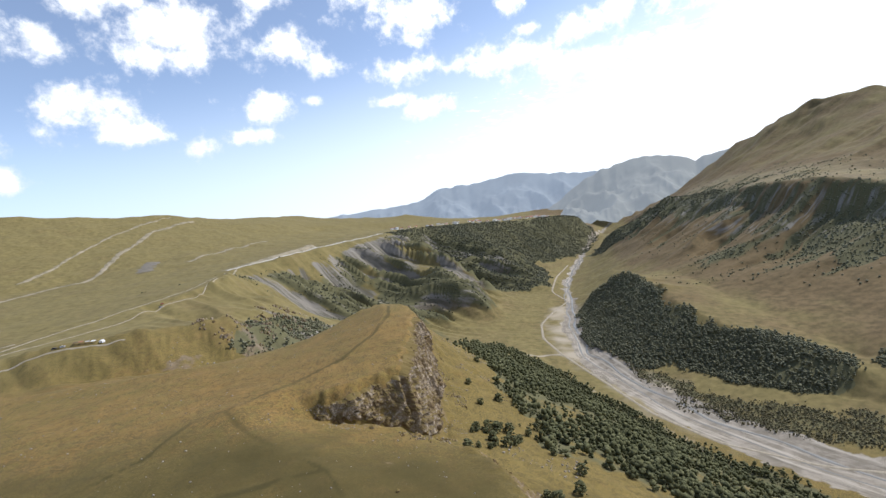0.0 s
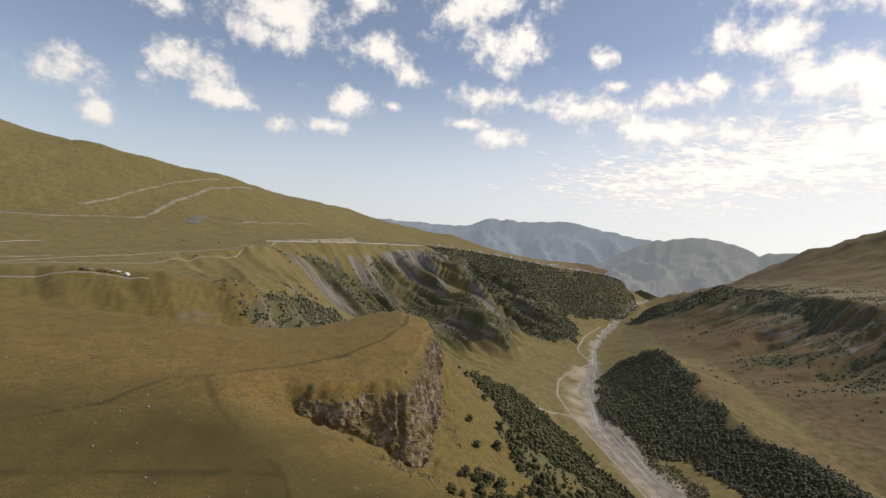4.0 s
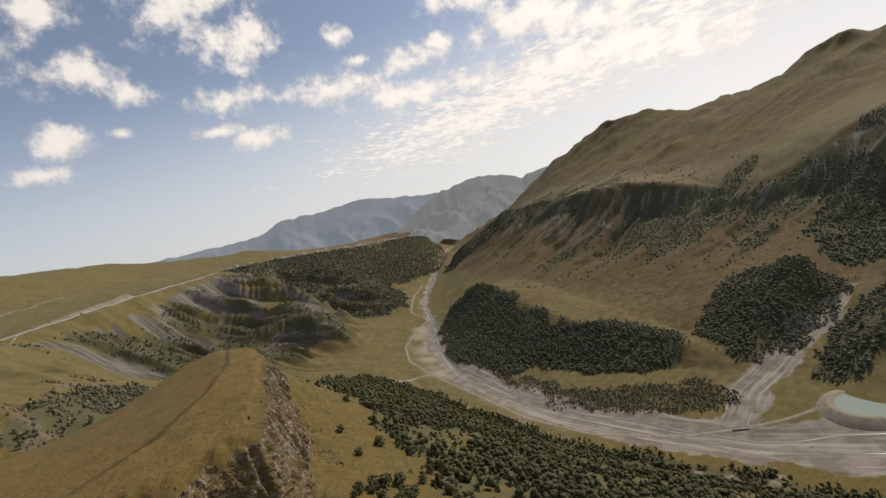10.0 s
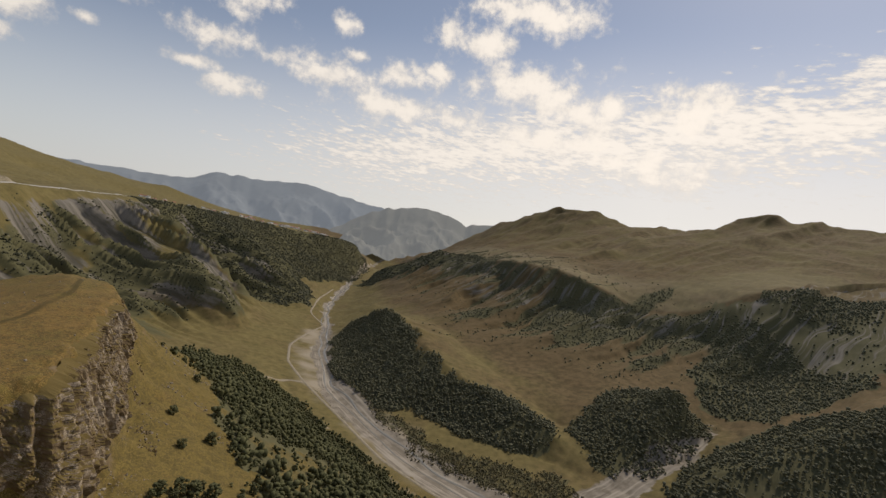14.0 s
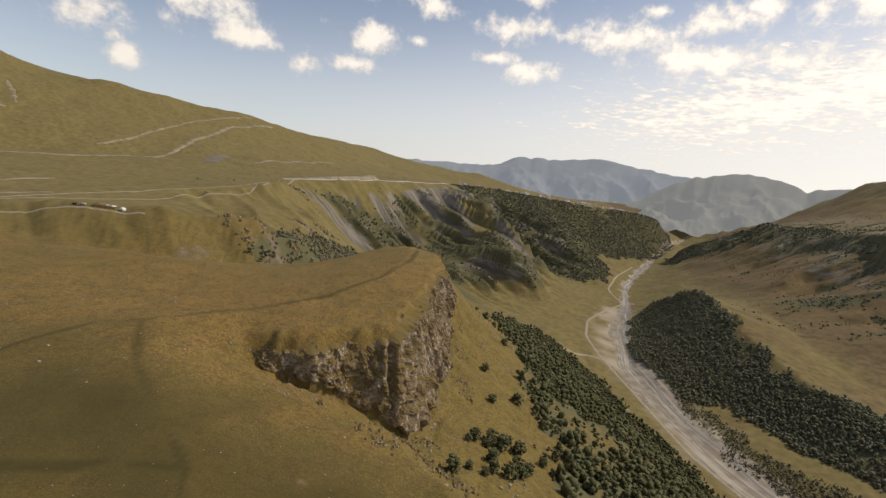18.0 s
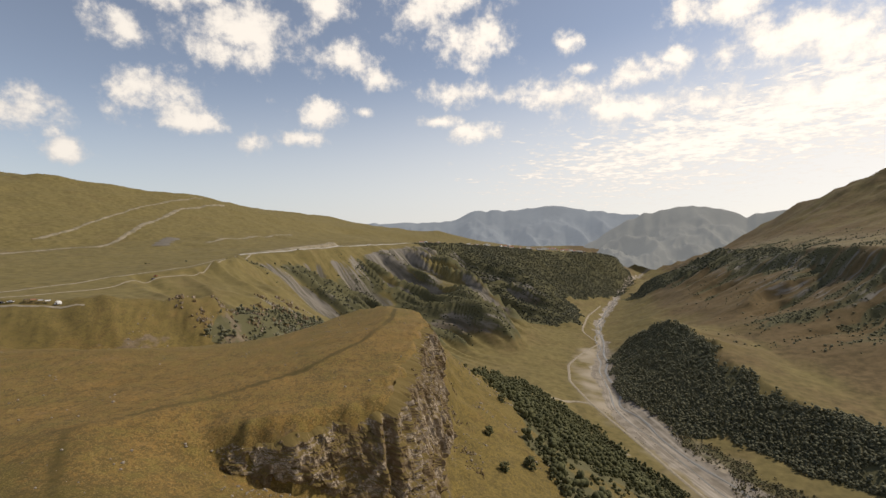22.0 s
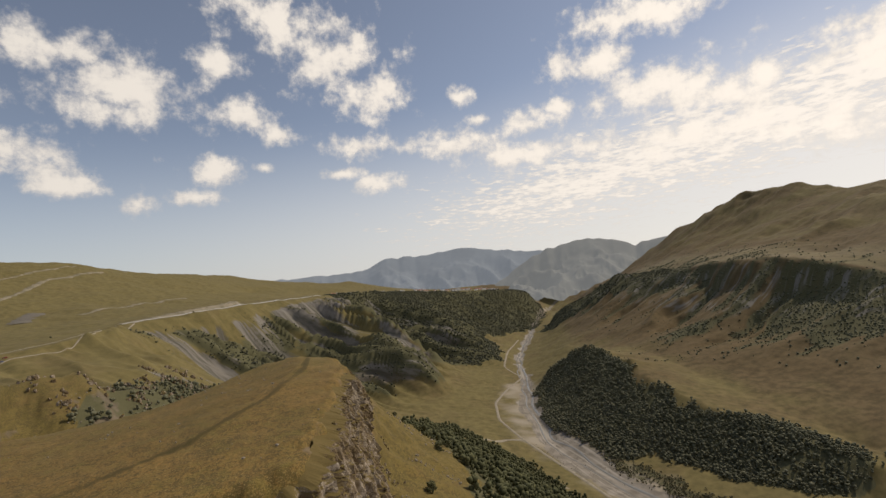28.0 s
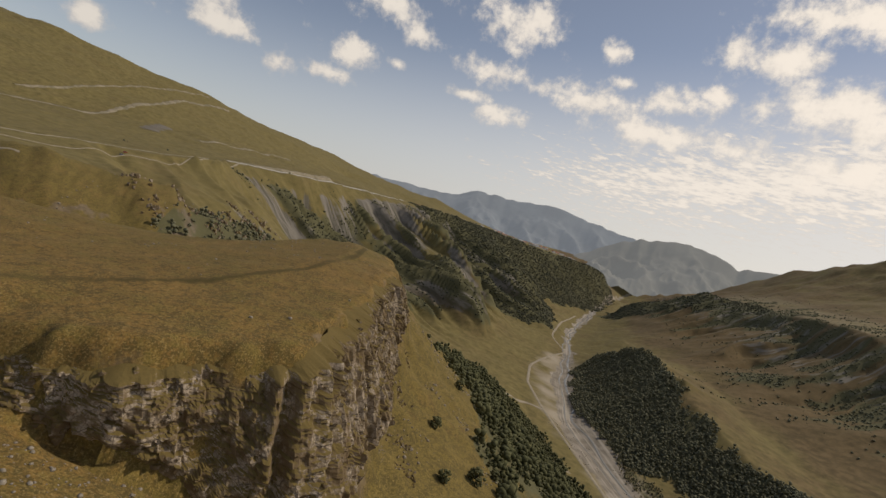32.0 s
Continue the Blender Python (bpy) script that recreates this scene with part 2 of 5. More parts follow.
NEAR_FOOT = [(-14, 142, 184), (4, 132, 180), (18, 108, 180), (32, 62, 182), (46, 0, 186), (62, -80, 190), (85, -240, 190)]
NEAR_TOP = [(-86, 170, 211), (-100, 146, 213), (-70, 112, 212), (-48, 98, 211), (-25, 60, 211), (-20, 0, 213), (0, -90, 216)]
NEAR_WEST = [(-130, 190, 208), (-112, 122, 213), (-150, 50, 215), (-200, -60, 217), (-300, -200, 215)]
NEAR_FAR = [(-220, 130, 211), (-330, 60, 210), (-600, -100, 205)]
SPUR = [(-470, 330, 201), (-400, 365, 205), (-340, 385, 206), (-295, 415, 203), (-270, 450, 196), (-245, 480, 180)]
SPUR_TOP = [(-600, 420, 200), (-520, 520, 203), (-448, 600, 207), (-425, 680, 212), (-440, 760, 215), (-480, 840, 215)]
SPUR_FACE = [(-300, 480, 180), (-310, 560, 176), (-330, 660, 176), (-350, 740, 176)]
GULLY = [(-520, 250, 192), (-400, 318, 184), (-310, 350, 172), (-230, 375, 158), (-185, 420, 138), (-150, 480, 112), (-125, 560, 82), (-75, 680, 46), (10, 800, 18)]
SHOULDER = [(-47, 335, 186), (-44, 400, 160), (-43, 480, 130), (-25, 560, 108), (8, 640, 74), (45, 725, 30)]
GULLY_TWO = [(-400, 800, 150), (-300, 800, 112), (-180, 840, 62), (-40, 880, 26), (40, 920, 12)]
RIM_FOOT = [(-345, 870, 112), (-210, 905, 62), (-67, 945, 30), (20, 985, 22), (50, 1090, 20), (95, 1215, 14), (140, 1295, 11), (185, 1300, 8), (215, 1420, 10), (223, 1561, 14), (200, 1680, 26), (250, 1760, 18), (330, 1850, 8), (430, 1990, 5), (520, 2150, 6), (650, 2560, 16)]
BUTTRESS = [(-300, 1500, 222), (-180, 1390, 180), (-100, 1262, 148), (-58, 1115, 112), (-24, 1046, 82), (-2, 1006, 48)]
RIM_STEEP = [(150, 1900, 96), (282, 2038, 78), (430, 2175, 62), (540, 2300, 48)]
SPUR_RIDGE = [(-124, 1804, 207), (-10, 1650, 166), (75, 1525, 104), (130, 1420, 52), (180, 1305, 12)]
SPUR_HOLLOW = [(-165, 1600, 170), (-110, 1480, 96), (-20, 1370, 46), (45, 1290, 24), (85, 1240, 15)]
HOLLOW = [(-440, 960, 148), (-335, 1060, 118), (-245, 1120, 96), (-175, 1130, 84)]
HOLLOW_LOW = [(-330, 930, 96), (-220, 985, 66), (-130, 1000, 52)]
NOSE = [(795, 1570, 196), (736, 1700, 195), (658, 1830, 158), (562, 1935, 92), (488, 2000, 30)]

COARSE = [RIVER, STREAM, FLOOR_WEST, FLOOR_EAST, HUMP, MEADOW, BENCH, EAST_RIDGE, FAR_RIDGE, EAST_SPUR, SOUTH_SPUR, RIM, RIM_FOOT, BUTTRESS, RIM_STEEP, HOLLOW, HOLLOW_LOW, NOSE, SPUR_RIDGE, SPUR_HOLLOW, BENCH_BACK, CRAG, TALUS, PLATEAU, WEST_RIDGE,
          FOOT, SOUTH, KNOLL_BACK, NEAR_EDGE, NEAR_TOP, NEAR_WEST, NEAR_FAR, SPUR, SPUR_TOP, SPUR_FACE, SHOULDER, GULLY, GULLY_TWO]
FINE = [RIVER, STREAM, SOUTH_SPUR, FLOOR_WEST, FLOOR_EAST, HUMP, MEADOW, KNOLL_BACK, NEAR_EDGE, NEAR_FOOT, NEAR_TOP, NEAR_WEST, NEAR_FAR, RIM_KNOLL, CLIFF_FOOT, SPUR, SPUR_TOP, SPUR_FACE,
        SHOULDER, GULLY, GULLY_TWO, RIM, RIM_FOOT, PLATEAU]
CLOSE = [RIM_KNOLL, CLIFF_FOOT, KNOLL_BACK, KNOLL_TOP, NEAR_EDGE, NEAR_FOOT, NEAR_TOP, NEAR_WEST]


def along(line, step):
    """Evenly spaced points on a landform's line."""
    p = np.array(line, float)
    d = np.r_[0, np.cumsum(np.hypot(*np.diff(p[:, :2], axis=0).T))]
    s = np.arange(0, d[-1], step)
    return np.stack([np.interp(s, d, p[:, k]) for k in range(3)], 1)


def relax(z, fixed, rounds):
    for _ in range(rounds):
        q = np.pad(z, 1, mode="edge")
        z = np.where(fixed, z, (q[:-2, 1:-1] + q[2:, 1:-1] + q[1:-1, :-2] + q[1:-1, 2:]) / 4)
    return z


def membrane(lines, x0, y0, x1, y1, cell, levels, edge=None):
    """Heights stretched between the landform lines over a square grid, coarse to fine."""
    z = None
    for level in range(levels, -1, -1):
        c = cell * 2**level
        nx, ny = int(round((x1 - x0) / c)) + 1, int(round((y1 - y0) / c)) + 1
        total, count = np.zeros((ny, nx)), np.zeros((ny, nx))
        for line in lines:
            p = along(line, c * 0.4)
            i, j = np.rint((p[:, 1] - y0) / c).astype(int), np.rint((p[:, 0] - x0) / c).astype(int)
            ok = (i >= 0) & (i < ny) & (j >= 0) & (j < nx)
            np.add.at(total, (i[ok], j[ok]), p[ok, 2])
            np.add.at(count, (i[ok], j[ok]), 1)
        gx, gy = np.meshgrid(np.linspace(x0, x1, nx), np.linspace(y0, y1, ny))
        if edge is not None:
            rim = np.zeros((ny, nx), bool)
            rim[[0, -1], :] = True
            rim[:, [0, -1]] = True
            ez = sample(edge, gx, gy)
            total[rim], count[rim] = ez[rim], 1
        fixed = count > 0
        known = np.divide(total, count, out=np.zeros_like(total), where=fixed)
        if z is None:
            z = np.full((ny, nx), known[fixed].mean()) if edge is None else ez
        else:
            z = sample((z, x0, y0, c * 2), gx, gy)
        z = relax(np.where(fixed, known, z), fixed, 160 if level == levels else 60)
    return z, x0, y0, cell


def sample(field, x, y):
    z, x0, y0, c = field
    u, v = np.clip((x - x0) / c, 0, z.shape[1] - 1.001), np.clip((y - y0) / c, 0, z.shape[0] - 1.001)
    j, i = u.astype(int), v.astype(int)
    a, b = u - j, v - i
    return (z[i, j] * (1 - a) + z[i, j + 1] * a) * (1 - b) + (z[i + 1, j] * (1 - a) + z[i + 1, j + 1] * a) * b


def soften(field, rounds):
    z, *rest = field
    for _ in range(rounds):
        q = np.pad(z, 1, mode="edge")
        z = (q[:-2, 1:-1] + q[2:, 1:-1] + q[1:-1, :-2] + q[1:-1, 2:] + 4 * z) / 8
    return (z, *rest)


WIDE = soften(membrane(COARSE, -5120, -5120, 5120, 5120, 20, 5), 1)
NEAR = soften(membrane(FINE, -640, -240, 480, 1040, 5, 4, WIDE), 1)
KNOLL = soften(membrane(CLOSE, -176, 16, 80, 400, 2, 4, NEAR), 1)


def lattice(x, y, scale, seed):
    """Smooth value noise between -1 and 1."""
    g = np.random.RandomState(seed).uniform(-1, 1, (256, 256))
    u, v = x / scale + 1000.5, y / scale + 1000.5
    i, j = np.floor(v).astype(int), np.floor(u).astype(int)
    a, b = u - j, v - i
    a, b = a * a * (3 - 2 * a), b * b * (3 - 2 * b)
    i0, j0, i1, j1 = i % 256, j % 256, (i + 1) % 256, (j + 1) % 256
    return (g[i0, j0] * (1 - a) + g[i0, j1] * a) * (1 - b) + (g[i1, j0] * (1 - a) + g[i1, j1] * a) * b


def fractal(x, y, scale, seed, octaves=4):
    return sum(lattice(x, y, scale / 2**k, seed + k) / 2**k for k in range(octaves))


def to_line(x, y, line):
    """Distance to a line in plan."""
    d = np.full(np.shape(x), 1e9)
    p = np.array(line, float)[:, :2]
    for a, b in zip(p[:-1], p[1:]):
        e = b - a
        t = np.clip(((x - a[0]) * e[0] + (y - a[1]) * e[1]) / (e @ e), 0, 1)
        d = np.minimum(d, np.hypot(x - a[0] - t * e[0], y - a[1] - t * e[1]))
    return d


def step(a, b, x):
    t = np.clip((x - a) / (b - a), 0, 1)
    return t * t * (3 - 2 * t)


# woods and scrub, as outlines in plan
WOOD_HUMP = [(402, 520), (362, 516), (319, 556), (285, 612), (208, 693), (170, 830), (193, 1010), (250, 1115), (286, 1010), (304, 930), (307, 850), (311, 745), (336, 655), (394, 612), (426, 552)]
WOOD_BLOCK = [(430, 477), (437, 521), (497, 584), (563, 616), (640, 590), (690, 520), (640, 480), (591, 458), (500, 440), (455, 444)]
WOOD_SLOPE = [(-44, 500), (-14, 405), (4, 330), (13, 262), (20, 225), (30, 190), (70, 160), (130, 120), (230, 90), (330, 150), (322, 254), (236, 370), (176, 482), (130, 600), (86, 690), (34, 700), (-8, 620)]
WOOD_HILL = [(446, 374), (470, 402), (540, 428), (640, 445), (780, 440), (800, 290), (600, 290), (490, 352)]
WOOD_GULLY = [(-255, 410), (-262, 450), (-290, 560), (-275, 680), (-215, 660), (-180, 540), (-195, 440)]
WOOD_CLIFF = [(-300, 1525), (-215, 1640), (-112, 1820), (60, 2020), (275, 2205), (440, 2330), (640, 2750), (600, 2450), (440, 2010), (330, 1860), (250, 1770), (200, 1690), (222, 1570), (190, 1360), (120, 1290), (40, 1300), (-60, 1340), (-130, 1460)]
WOOD_UPPER = [(720, 560), (780, 640), (900, 700), (960, 780), (1120, 730), (1300, 620), (1200, 480), (900, 430), (740, 470)]
WOOD_NOSE = [(430, 1900), (520, 2080), (640, 1900), (760, 1740), (810, 1600), (740, 1480), (640, 1560), (560, 1700), (470, 1760)]
SCRUB_BANK = [(205, 700), (225, 660), (250, 562), (305, 517), (383, 448), (352, 404), (285, 438), (240, 505), (218, 570), (200, 650)]
BADLAND = [(-640, 760), (-504, 921), (-399, 1185), (-317, 1466), (-250, 1500), (-130, 1330), (-30, 1120), (20, 1000), (-60, 945), (-210, 900), (-345, 865), (-470, 830)]


def inside(x, y, outline):
    hit = np.zeros(np.shape(x), bool)
    for (ax, ay), (bx, by) in zip(outline, outline[1:] + outline[:1]):
        if ay != by:
            hit ^= ((ay > y) != (by > y)) & (x < (bx - ax) * (y - ay) / (by - ay) + ax)
    return hit


def within(x, y, x0, y0, x1, y1, fade):
    return step(0, fade, np.minimum(np.minimum(x - x0, x1 - x), np.minimum(y - y0, y1 - y)))


def bare(x, y):
    """The plain shape of the land, before its small relief."""
    z = sample(WIDE, x, y)
    k = within(x, y, -640, -240, 480, 1040, 60)
    z = z * (1 - k) + sample(NEAR, x, y) * k
    k = within(x, y, -176, 16, 80, 400, 16)
    return z * (1 - k) + sample(KNOLL, x, y) * k


def slope(x, y, d=4.0):
    return np.hypot(bare(x + d, y) - bare(x - d, y), bare(x, y + d) - bare(x, y - d)) / (2 * d)


def height(x, y):
    x, y = np.asarray(x, float), np.asarray(y, float)
    r = np.hypot(x, y)
    valley = step(20, 110, to_line(x, y, RIVER))
    far = step(500, 1800, r)
    steep = step(0.25, 0.7, slope(x, y, 6.0)) * valley
    # gullies and ribs: the land is looked up a little to one side
    k = steep * (1.6 + 9 * far)
    u = x + k * (lattice(x, y, 7 + 60 * (r > 500), 21) + 0.6 * lattice(x, y, 3 + 24 * (r > 500), 22))
    v = y + k * (lattice(x, y, 7 + 60 * (r > 500), 31) + 0.6 * lattice(x, y, 3 + 24 * (r > 500), 32))
    z = bare(u, v)
    east = step(-40, 40, x - np.interp(y, [p[1] for p in RIVER], [p[0] for p in RIVER]))
    run = (0.5 * x + 0.87 * y) * (1 - east) + (0.62 * x - 0.78 * y) * east
    fall = (0.87 * x - 0.5 * y) * (1 - east) + (0.78 * x + 0.62 * y) * east
    mid = step(280, 420, r)
    small = np.maximum(step(0.2, 0.45, slope(x, y, 8.0)), step(0.08, 0.25, slope(x, y, 8.0)) * step(-170, -260, x) * step(900, 700, r)) * valley
    cuts = np.abs(lattice(run, fall * 0.16, 46, 41)) * 1.0 + np.abs(lattice(run, fall * 0.22, 19, 43)) * 0.4
    z = z + gullied(x, y, z)
    folds = step(-170, -260, x) * step(330, 420, y) * step(900, 740, y) * step(140, 165, z) * step(0.06, 0.2, slope(x, y, 14.0))
    z = z + folds * (14 * (0.36 - np.abs(lattice(run, fall * 0.22, 44, 161))) + 4 * (0.36 - np.abs(lattice(run, fall * 0.3, 17, 162))))
    z = z + (cuts - 0.45) * small * (8 * mid * (1 - far) + 3 * far)
    z = z + fractal(x, y, 60, 3) * (0.5 + 2.2 * far) * valley + fractal(x, y, 420, 11, 3) * 10 * step(900, 2600, r) * valley
    z = z + lattice(x, y, 9, 51) * 0.25 * valley + lattice(x, y, 3.1, 52) * (0.1 + 0.7 * steep * (1 - far)) * valley
    return z


def beside(x, y, line):
    """How far to the right of a line a place lies (negative: left)."""
    best, side = np.full(np.shape(x), 1e9), np.ones(np.shape(x))
    p = np.array(line, float)[:, :2]
    for a, b in zip(p[:-1], p[1:]):
        e = b - a
        k = np.clip(((x - a[0]) * e[0] + (y - a[1]) * e[1]) / (e @ e), 0, 1)
        d = np.hypot(x - a[0] - k * e[0], y - a[1] - k * e[1])
        closer = d < best
        best = np.where(closer, d, best)
        side = np.where(closer, np.where(e[0] * (y - a[1]) - e[1] * (x - a[0]) < 0, 1.0, -1.0), side)
    return best * side


EAST_LINE = [(640, 2300, 0), (765, 1850, 0)] + BENCH


def flow(x, y):
    """Place along the slope's upper edge, place down the slope, and 1 on the eastern side."""
    river = np.interp(y, [p[1] for p in RIVER], [p[0] for p in RIVER])
    ea = step(-30, 60, x - river)
    dw, de = beside(x, y, RIM), beside(x, y, EAST_LINE)
    # the places run along each side's strike
    sw, se = 0.33 * x + 0.94 * y - 463, 0.26 * x - 0.96 * y + 2000
    pick = ea > 0.5
    bend = 15 * fractal(x, y, 90, 141, 3)
    return np.where(pick, se + 4000, sw) + bend, np.where(pick, de, dw), ea


def chutes(s, d):
    """Erosion down a slope: 1 in the bottom of a chute, 0 on the crest of a rib."""
    wide_ = np.abs(lattice(s, d * 0.1, 30, 143))
    thin_ = np.abs(lattice(s, d * 0.14, 13, 144))
    return np.clip(1.35 * wide_ + 0.3 * thin_, 0, 1)


def gullied(x, y, z):
    """Ribs and gullies that run down the two valley sides."""
    s, d, ea = flow(x, y)
    west = 1 - step(0.2, 0.5, ea)
    a = west * step(25, 90, d) * step(18, 70, z) * step(90, 220, s) * step(620, 450, d)
    bad = step(260, 330, s) * step(1060, 900, s)
    west_cut = (0.42 - chutes(s, d)) * (14 + 34 * bad)
    e = step(0.5, 0.8, ea) * step(4, 50, d) * step(62, 120, z) * (y > 400)
    east_cut = (0.42 - chutes(s + 300, d)) * 13 + (0.4 - np.abs(lattice(s, d * 0.2, 85, 150))) * 46
    u = step(0.5, 0.8, ea) * step(120, 420, -d) * step(0, 200, y - 300)
    high_cut = (0.4 - np.abs(lattice(s, d * 0.2, 120, 147))) * 34 + (0.4 - np.abs(lattice(s, d * 0.25, 45, 148))) * 11
    return a * west_cut + e * east_cut + u * high_cut


def material(name, colour, rough=0.9):
    m = bpy.data.materials.new(name)
    m.use_nodes = True
    p = m.node_tree.nodes["Principled BSDF"]
    p.inputs["Base Color"].default_value = (*colour, 1)
    p.inputs["Roughness"].default_value = rough
    p.inputs["Specular IOR Level"].default_value = 0.2
    return m


def noise_at(tree, scale, detail=4.0, rough=0.55, stretch=None):
    at = node(tree, "NewGeometry").outputs["Position"]
    if stretch:
        at = node(tree, "VectorMath", [(0, at)], operation="MULTIPLY")
        at.inputs[1].default_value = stretch
        at = at.outputs[0]
    return node(tree, "TexNoise", [(0, at)], i2=scale, i3=detail, i4=rough).outputs[0]


def land_material():
    m = material("land", (0.15, 0.14, 0.05), 0.95)
    t = m.node_tree
    p = t.nodes["Principled BSDF"]
    kind = node(t, "Attribute", attribute_name="zone")
    gravel, stone, wood = node(t, "SeparateColor", [(0, kind.outputs["Color"])]).outputs[:3]
    tone = node(t, "SeparateColor", [(0, node(t, "Attribute", attribute_name="tone").outputs["Color"])]).outputs
    broad, mid, fine = noise_at(t, 0.012, 5.0), noise_at(t, 0.09, 5.0, 0.6), noise_at(t, 0.9, 6.0, 0.65)
    tuft, blade = noise_at(t, 0.3, 6.0, 0.7), noise_at(t, 3.2, 3.0, 0.7)
    down = node(t, "Attribute", attribute_name="flow")
    line = node(t, "TexNoise", [(0, down.outputs["Vector"])], i2=1.0, i3=6.0, i4=0.62).outputs[0]
    far_k = node(t, "SeparateXYZ", [(0, down.outputs["Vector"])]).outputs[2]
    uneven = mixed(t, far_k, mid, line)
    green = mixed(t, mid, (0.126, 0.096, 0.025), (0.235, 0.17, 0.048))
    straw = mixed(t, mid, (0.188, 0.108, 0.032), (0.335, 0.192, 0.056))
    dryness = calc(t, "ADD", tone[0], calc(t, "MULTIPLY", calc(t, "SUBTRACT", broad, 0.5), 1.5))
    dryness = calc(t, "ADD", dryness, calc(t, "MULTIPLY", calc(t, "SUBTRACT", mid, 0.5), 1.3))
    dryness = calc(t, "ADD", dryness, calc(t, "MULTIPLY", calc(t, "SUBTRACT", tuft, 0.5), 2.6))
    grass = mixed(t, ramp(t, dryness, 0.1, 0.9), green, straw)
    patchy = calc(t, "ADD", calc(t, "MULTIPLY", fine, 0.5), calc(t, "MULTIPLY", tuft, 0.5))
    grass = mixed(t, calc(t, "MULTIPLY", ramp(t, patchy, 0.45, 0.57), 0.7), grass, (0.066, 0.055, 0.021))
    grit = noise_at(t, 2.1, 5.0, 0.75)
    grass = mixed(t, calc(t, "MULTIPLY", ramp(t, grit, 0.45, 0.58), 0.62), grass, (0.078, 0.06, 0.02))
    grass = mixed(t, calc(t, "MULTIPLY", ramp(t, blade, 0.5, 0.68), 0.62), grass, (0.4, 0.285, 0.115))
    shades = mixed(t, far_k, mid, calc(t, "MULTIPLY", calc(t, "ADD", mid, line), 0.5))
    # far grass mixes towards greyer upland tones, with distance haze put into the colour
    upland_haze = mixed(t, ramp(t, calc(t, "ADD", tone[0], calc(t, "MULTIPLY", calc(t, "SUBTRACT", broad, 0.5), 0.9)), 0.15, 0.6), mixed(t, ramp(t, shades, 0.2, 0.8), (0.115, 0.098, 0.04), (0.25, 0.204, 0.084)), mixed(t, ramp(t, shades, 0.28, 0.72), (0.078, 0.059, 0.031), (0.188, 0.136, 0.074)))
    grass = mixed(t, calc(t, "MULTIPLY", down.outputs["Alpha"], 0.75), grass, upland_haze)
    # darkens the wheel tracks, and paints cloud shade over the near meadow
    rut_and_shade = mixed(t, tone[1], grass, mixed(t, fine, (0.042, 0.035, 0.01), (0.082, 0.064, 0.02)))
    bare_soil = mixed(t, tone[2], rut_and_shade, mixed(t, fine, (0.3, 0.25, 0.18), (0.46, 0.4, 0.31)))
    strata = noise_at(t, 0.5, 6.0, 0.7, (0.6, 0.6, 2.2))
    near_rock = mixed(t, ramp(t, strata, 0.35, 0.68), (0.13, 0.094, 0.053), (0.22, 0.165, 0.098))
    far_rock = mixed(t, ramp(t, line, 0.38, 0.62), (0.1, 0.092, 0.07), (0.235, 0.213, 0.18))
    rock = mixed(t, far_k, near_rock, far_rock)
    rock_k = ramp(t, calc(t, "ADD", stone, calc(t, "MULTIPLY", calc(t, "SUBTRACT", uneven, 0.5), 2.0)), 0.36, 0.66)
    floor_ = mixed(t, fine, (0.08, 0.077, 0.038), (0.145, 0.134, 0.068))
    wood_k = ramp(t, calc(t, "ADD", wood, calc(t, "MULTIPLY", calc(t, "SUBTRACT", uneven, 0.5), 1.3)), 0.3, 0.7)
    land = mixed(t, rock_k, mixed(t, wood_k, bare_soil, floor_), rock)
    pebbles = noise_at(t, 0.35, 8.0, 0.7)
    wash = noise_at(t, 0.02, 6.0, 0.65)
    bars = noise_at(t, 0.06, 5.0, 0.6)
    shingle = mixed(t, ramp(t, bars, 0.4, 0.6), mixed(t, wash, (0.12, 0.1, 0.072), (0.2, 0.17, 0.13)), (0.29, 0.252, 0.205))
    shingle = mixed(t, calc(t, "MULTIPLY", pebbles, 0.6), shingle, (0.31, 0.275, 0.225))
    shingle = mixed(t, calc(t, "MULTIPLY", ramp(t, line, 0.5, 0.62), 0.75), shingle, (0.43, 0.385, 0.32))
    shingle = mixed(t, calc(t, "MULTIPLY", ramp(t, line, 0.42, 0.33), 0.7), shingle, (0.13, 0.115, 0.09))
    land = mixed(t, ramp(t, calc(t, "ADD", gravel, calc(t, "MULTIPLY", calc(t, "SUBTRACT", mid, 0.5), 1.1)), 0.38, 0.62), land, shingle)
    t.links.new(land, p.inputs["Base Color"])
    lumps = calc(t, "ADD", calc(t, "ADD", calc(t, "MULTIPLY", calc(t, "ADD", fine, grit), 0.6), calc(t, "MULTIPLY", tuft, 1.7)), calc(t, "MULTIPLY", calc(t, "MULTIPLY", strata, rock_k), 2.5))
    lumps = calc(t, "ADD", lumps, calc(t, "MULTIPLY", calc(t, "MULTIPLY", line, far_k), 5.0))
    bump = node(t, "Bump", [(2, lumps)], i0=0.85, i1=1.3)
    t.links.new(bump.outputs[0], p.inputs["Normal"])
    return m


LAND = land_material()
TRACKS = [[(-48, 98), (-68, 112), (-85, 125), (-104, 146)], [(-104, 146), (-95, 163), (-83, 180), (-71, 198), (-62, 232), (-61, 274), (-68, 313)],
          [(-135, 60), (-112, 112), (-114, 140), (-104, 146)], [(-48, 98), (-30, 70), (-20, 40)], [(-200, 60), (-110, 70), (-48, 98)]]


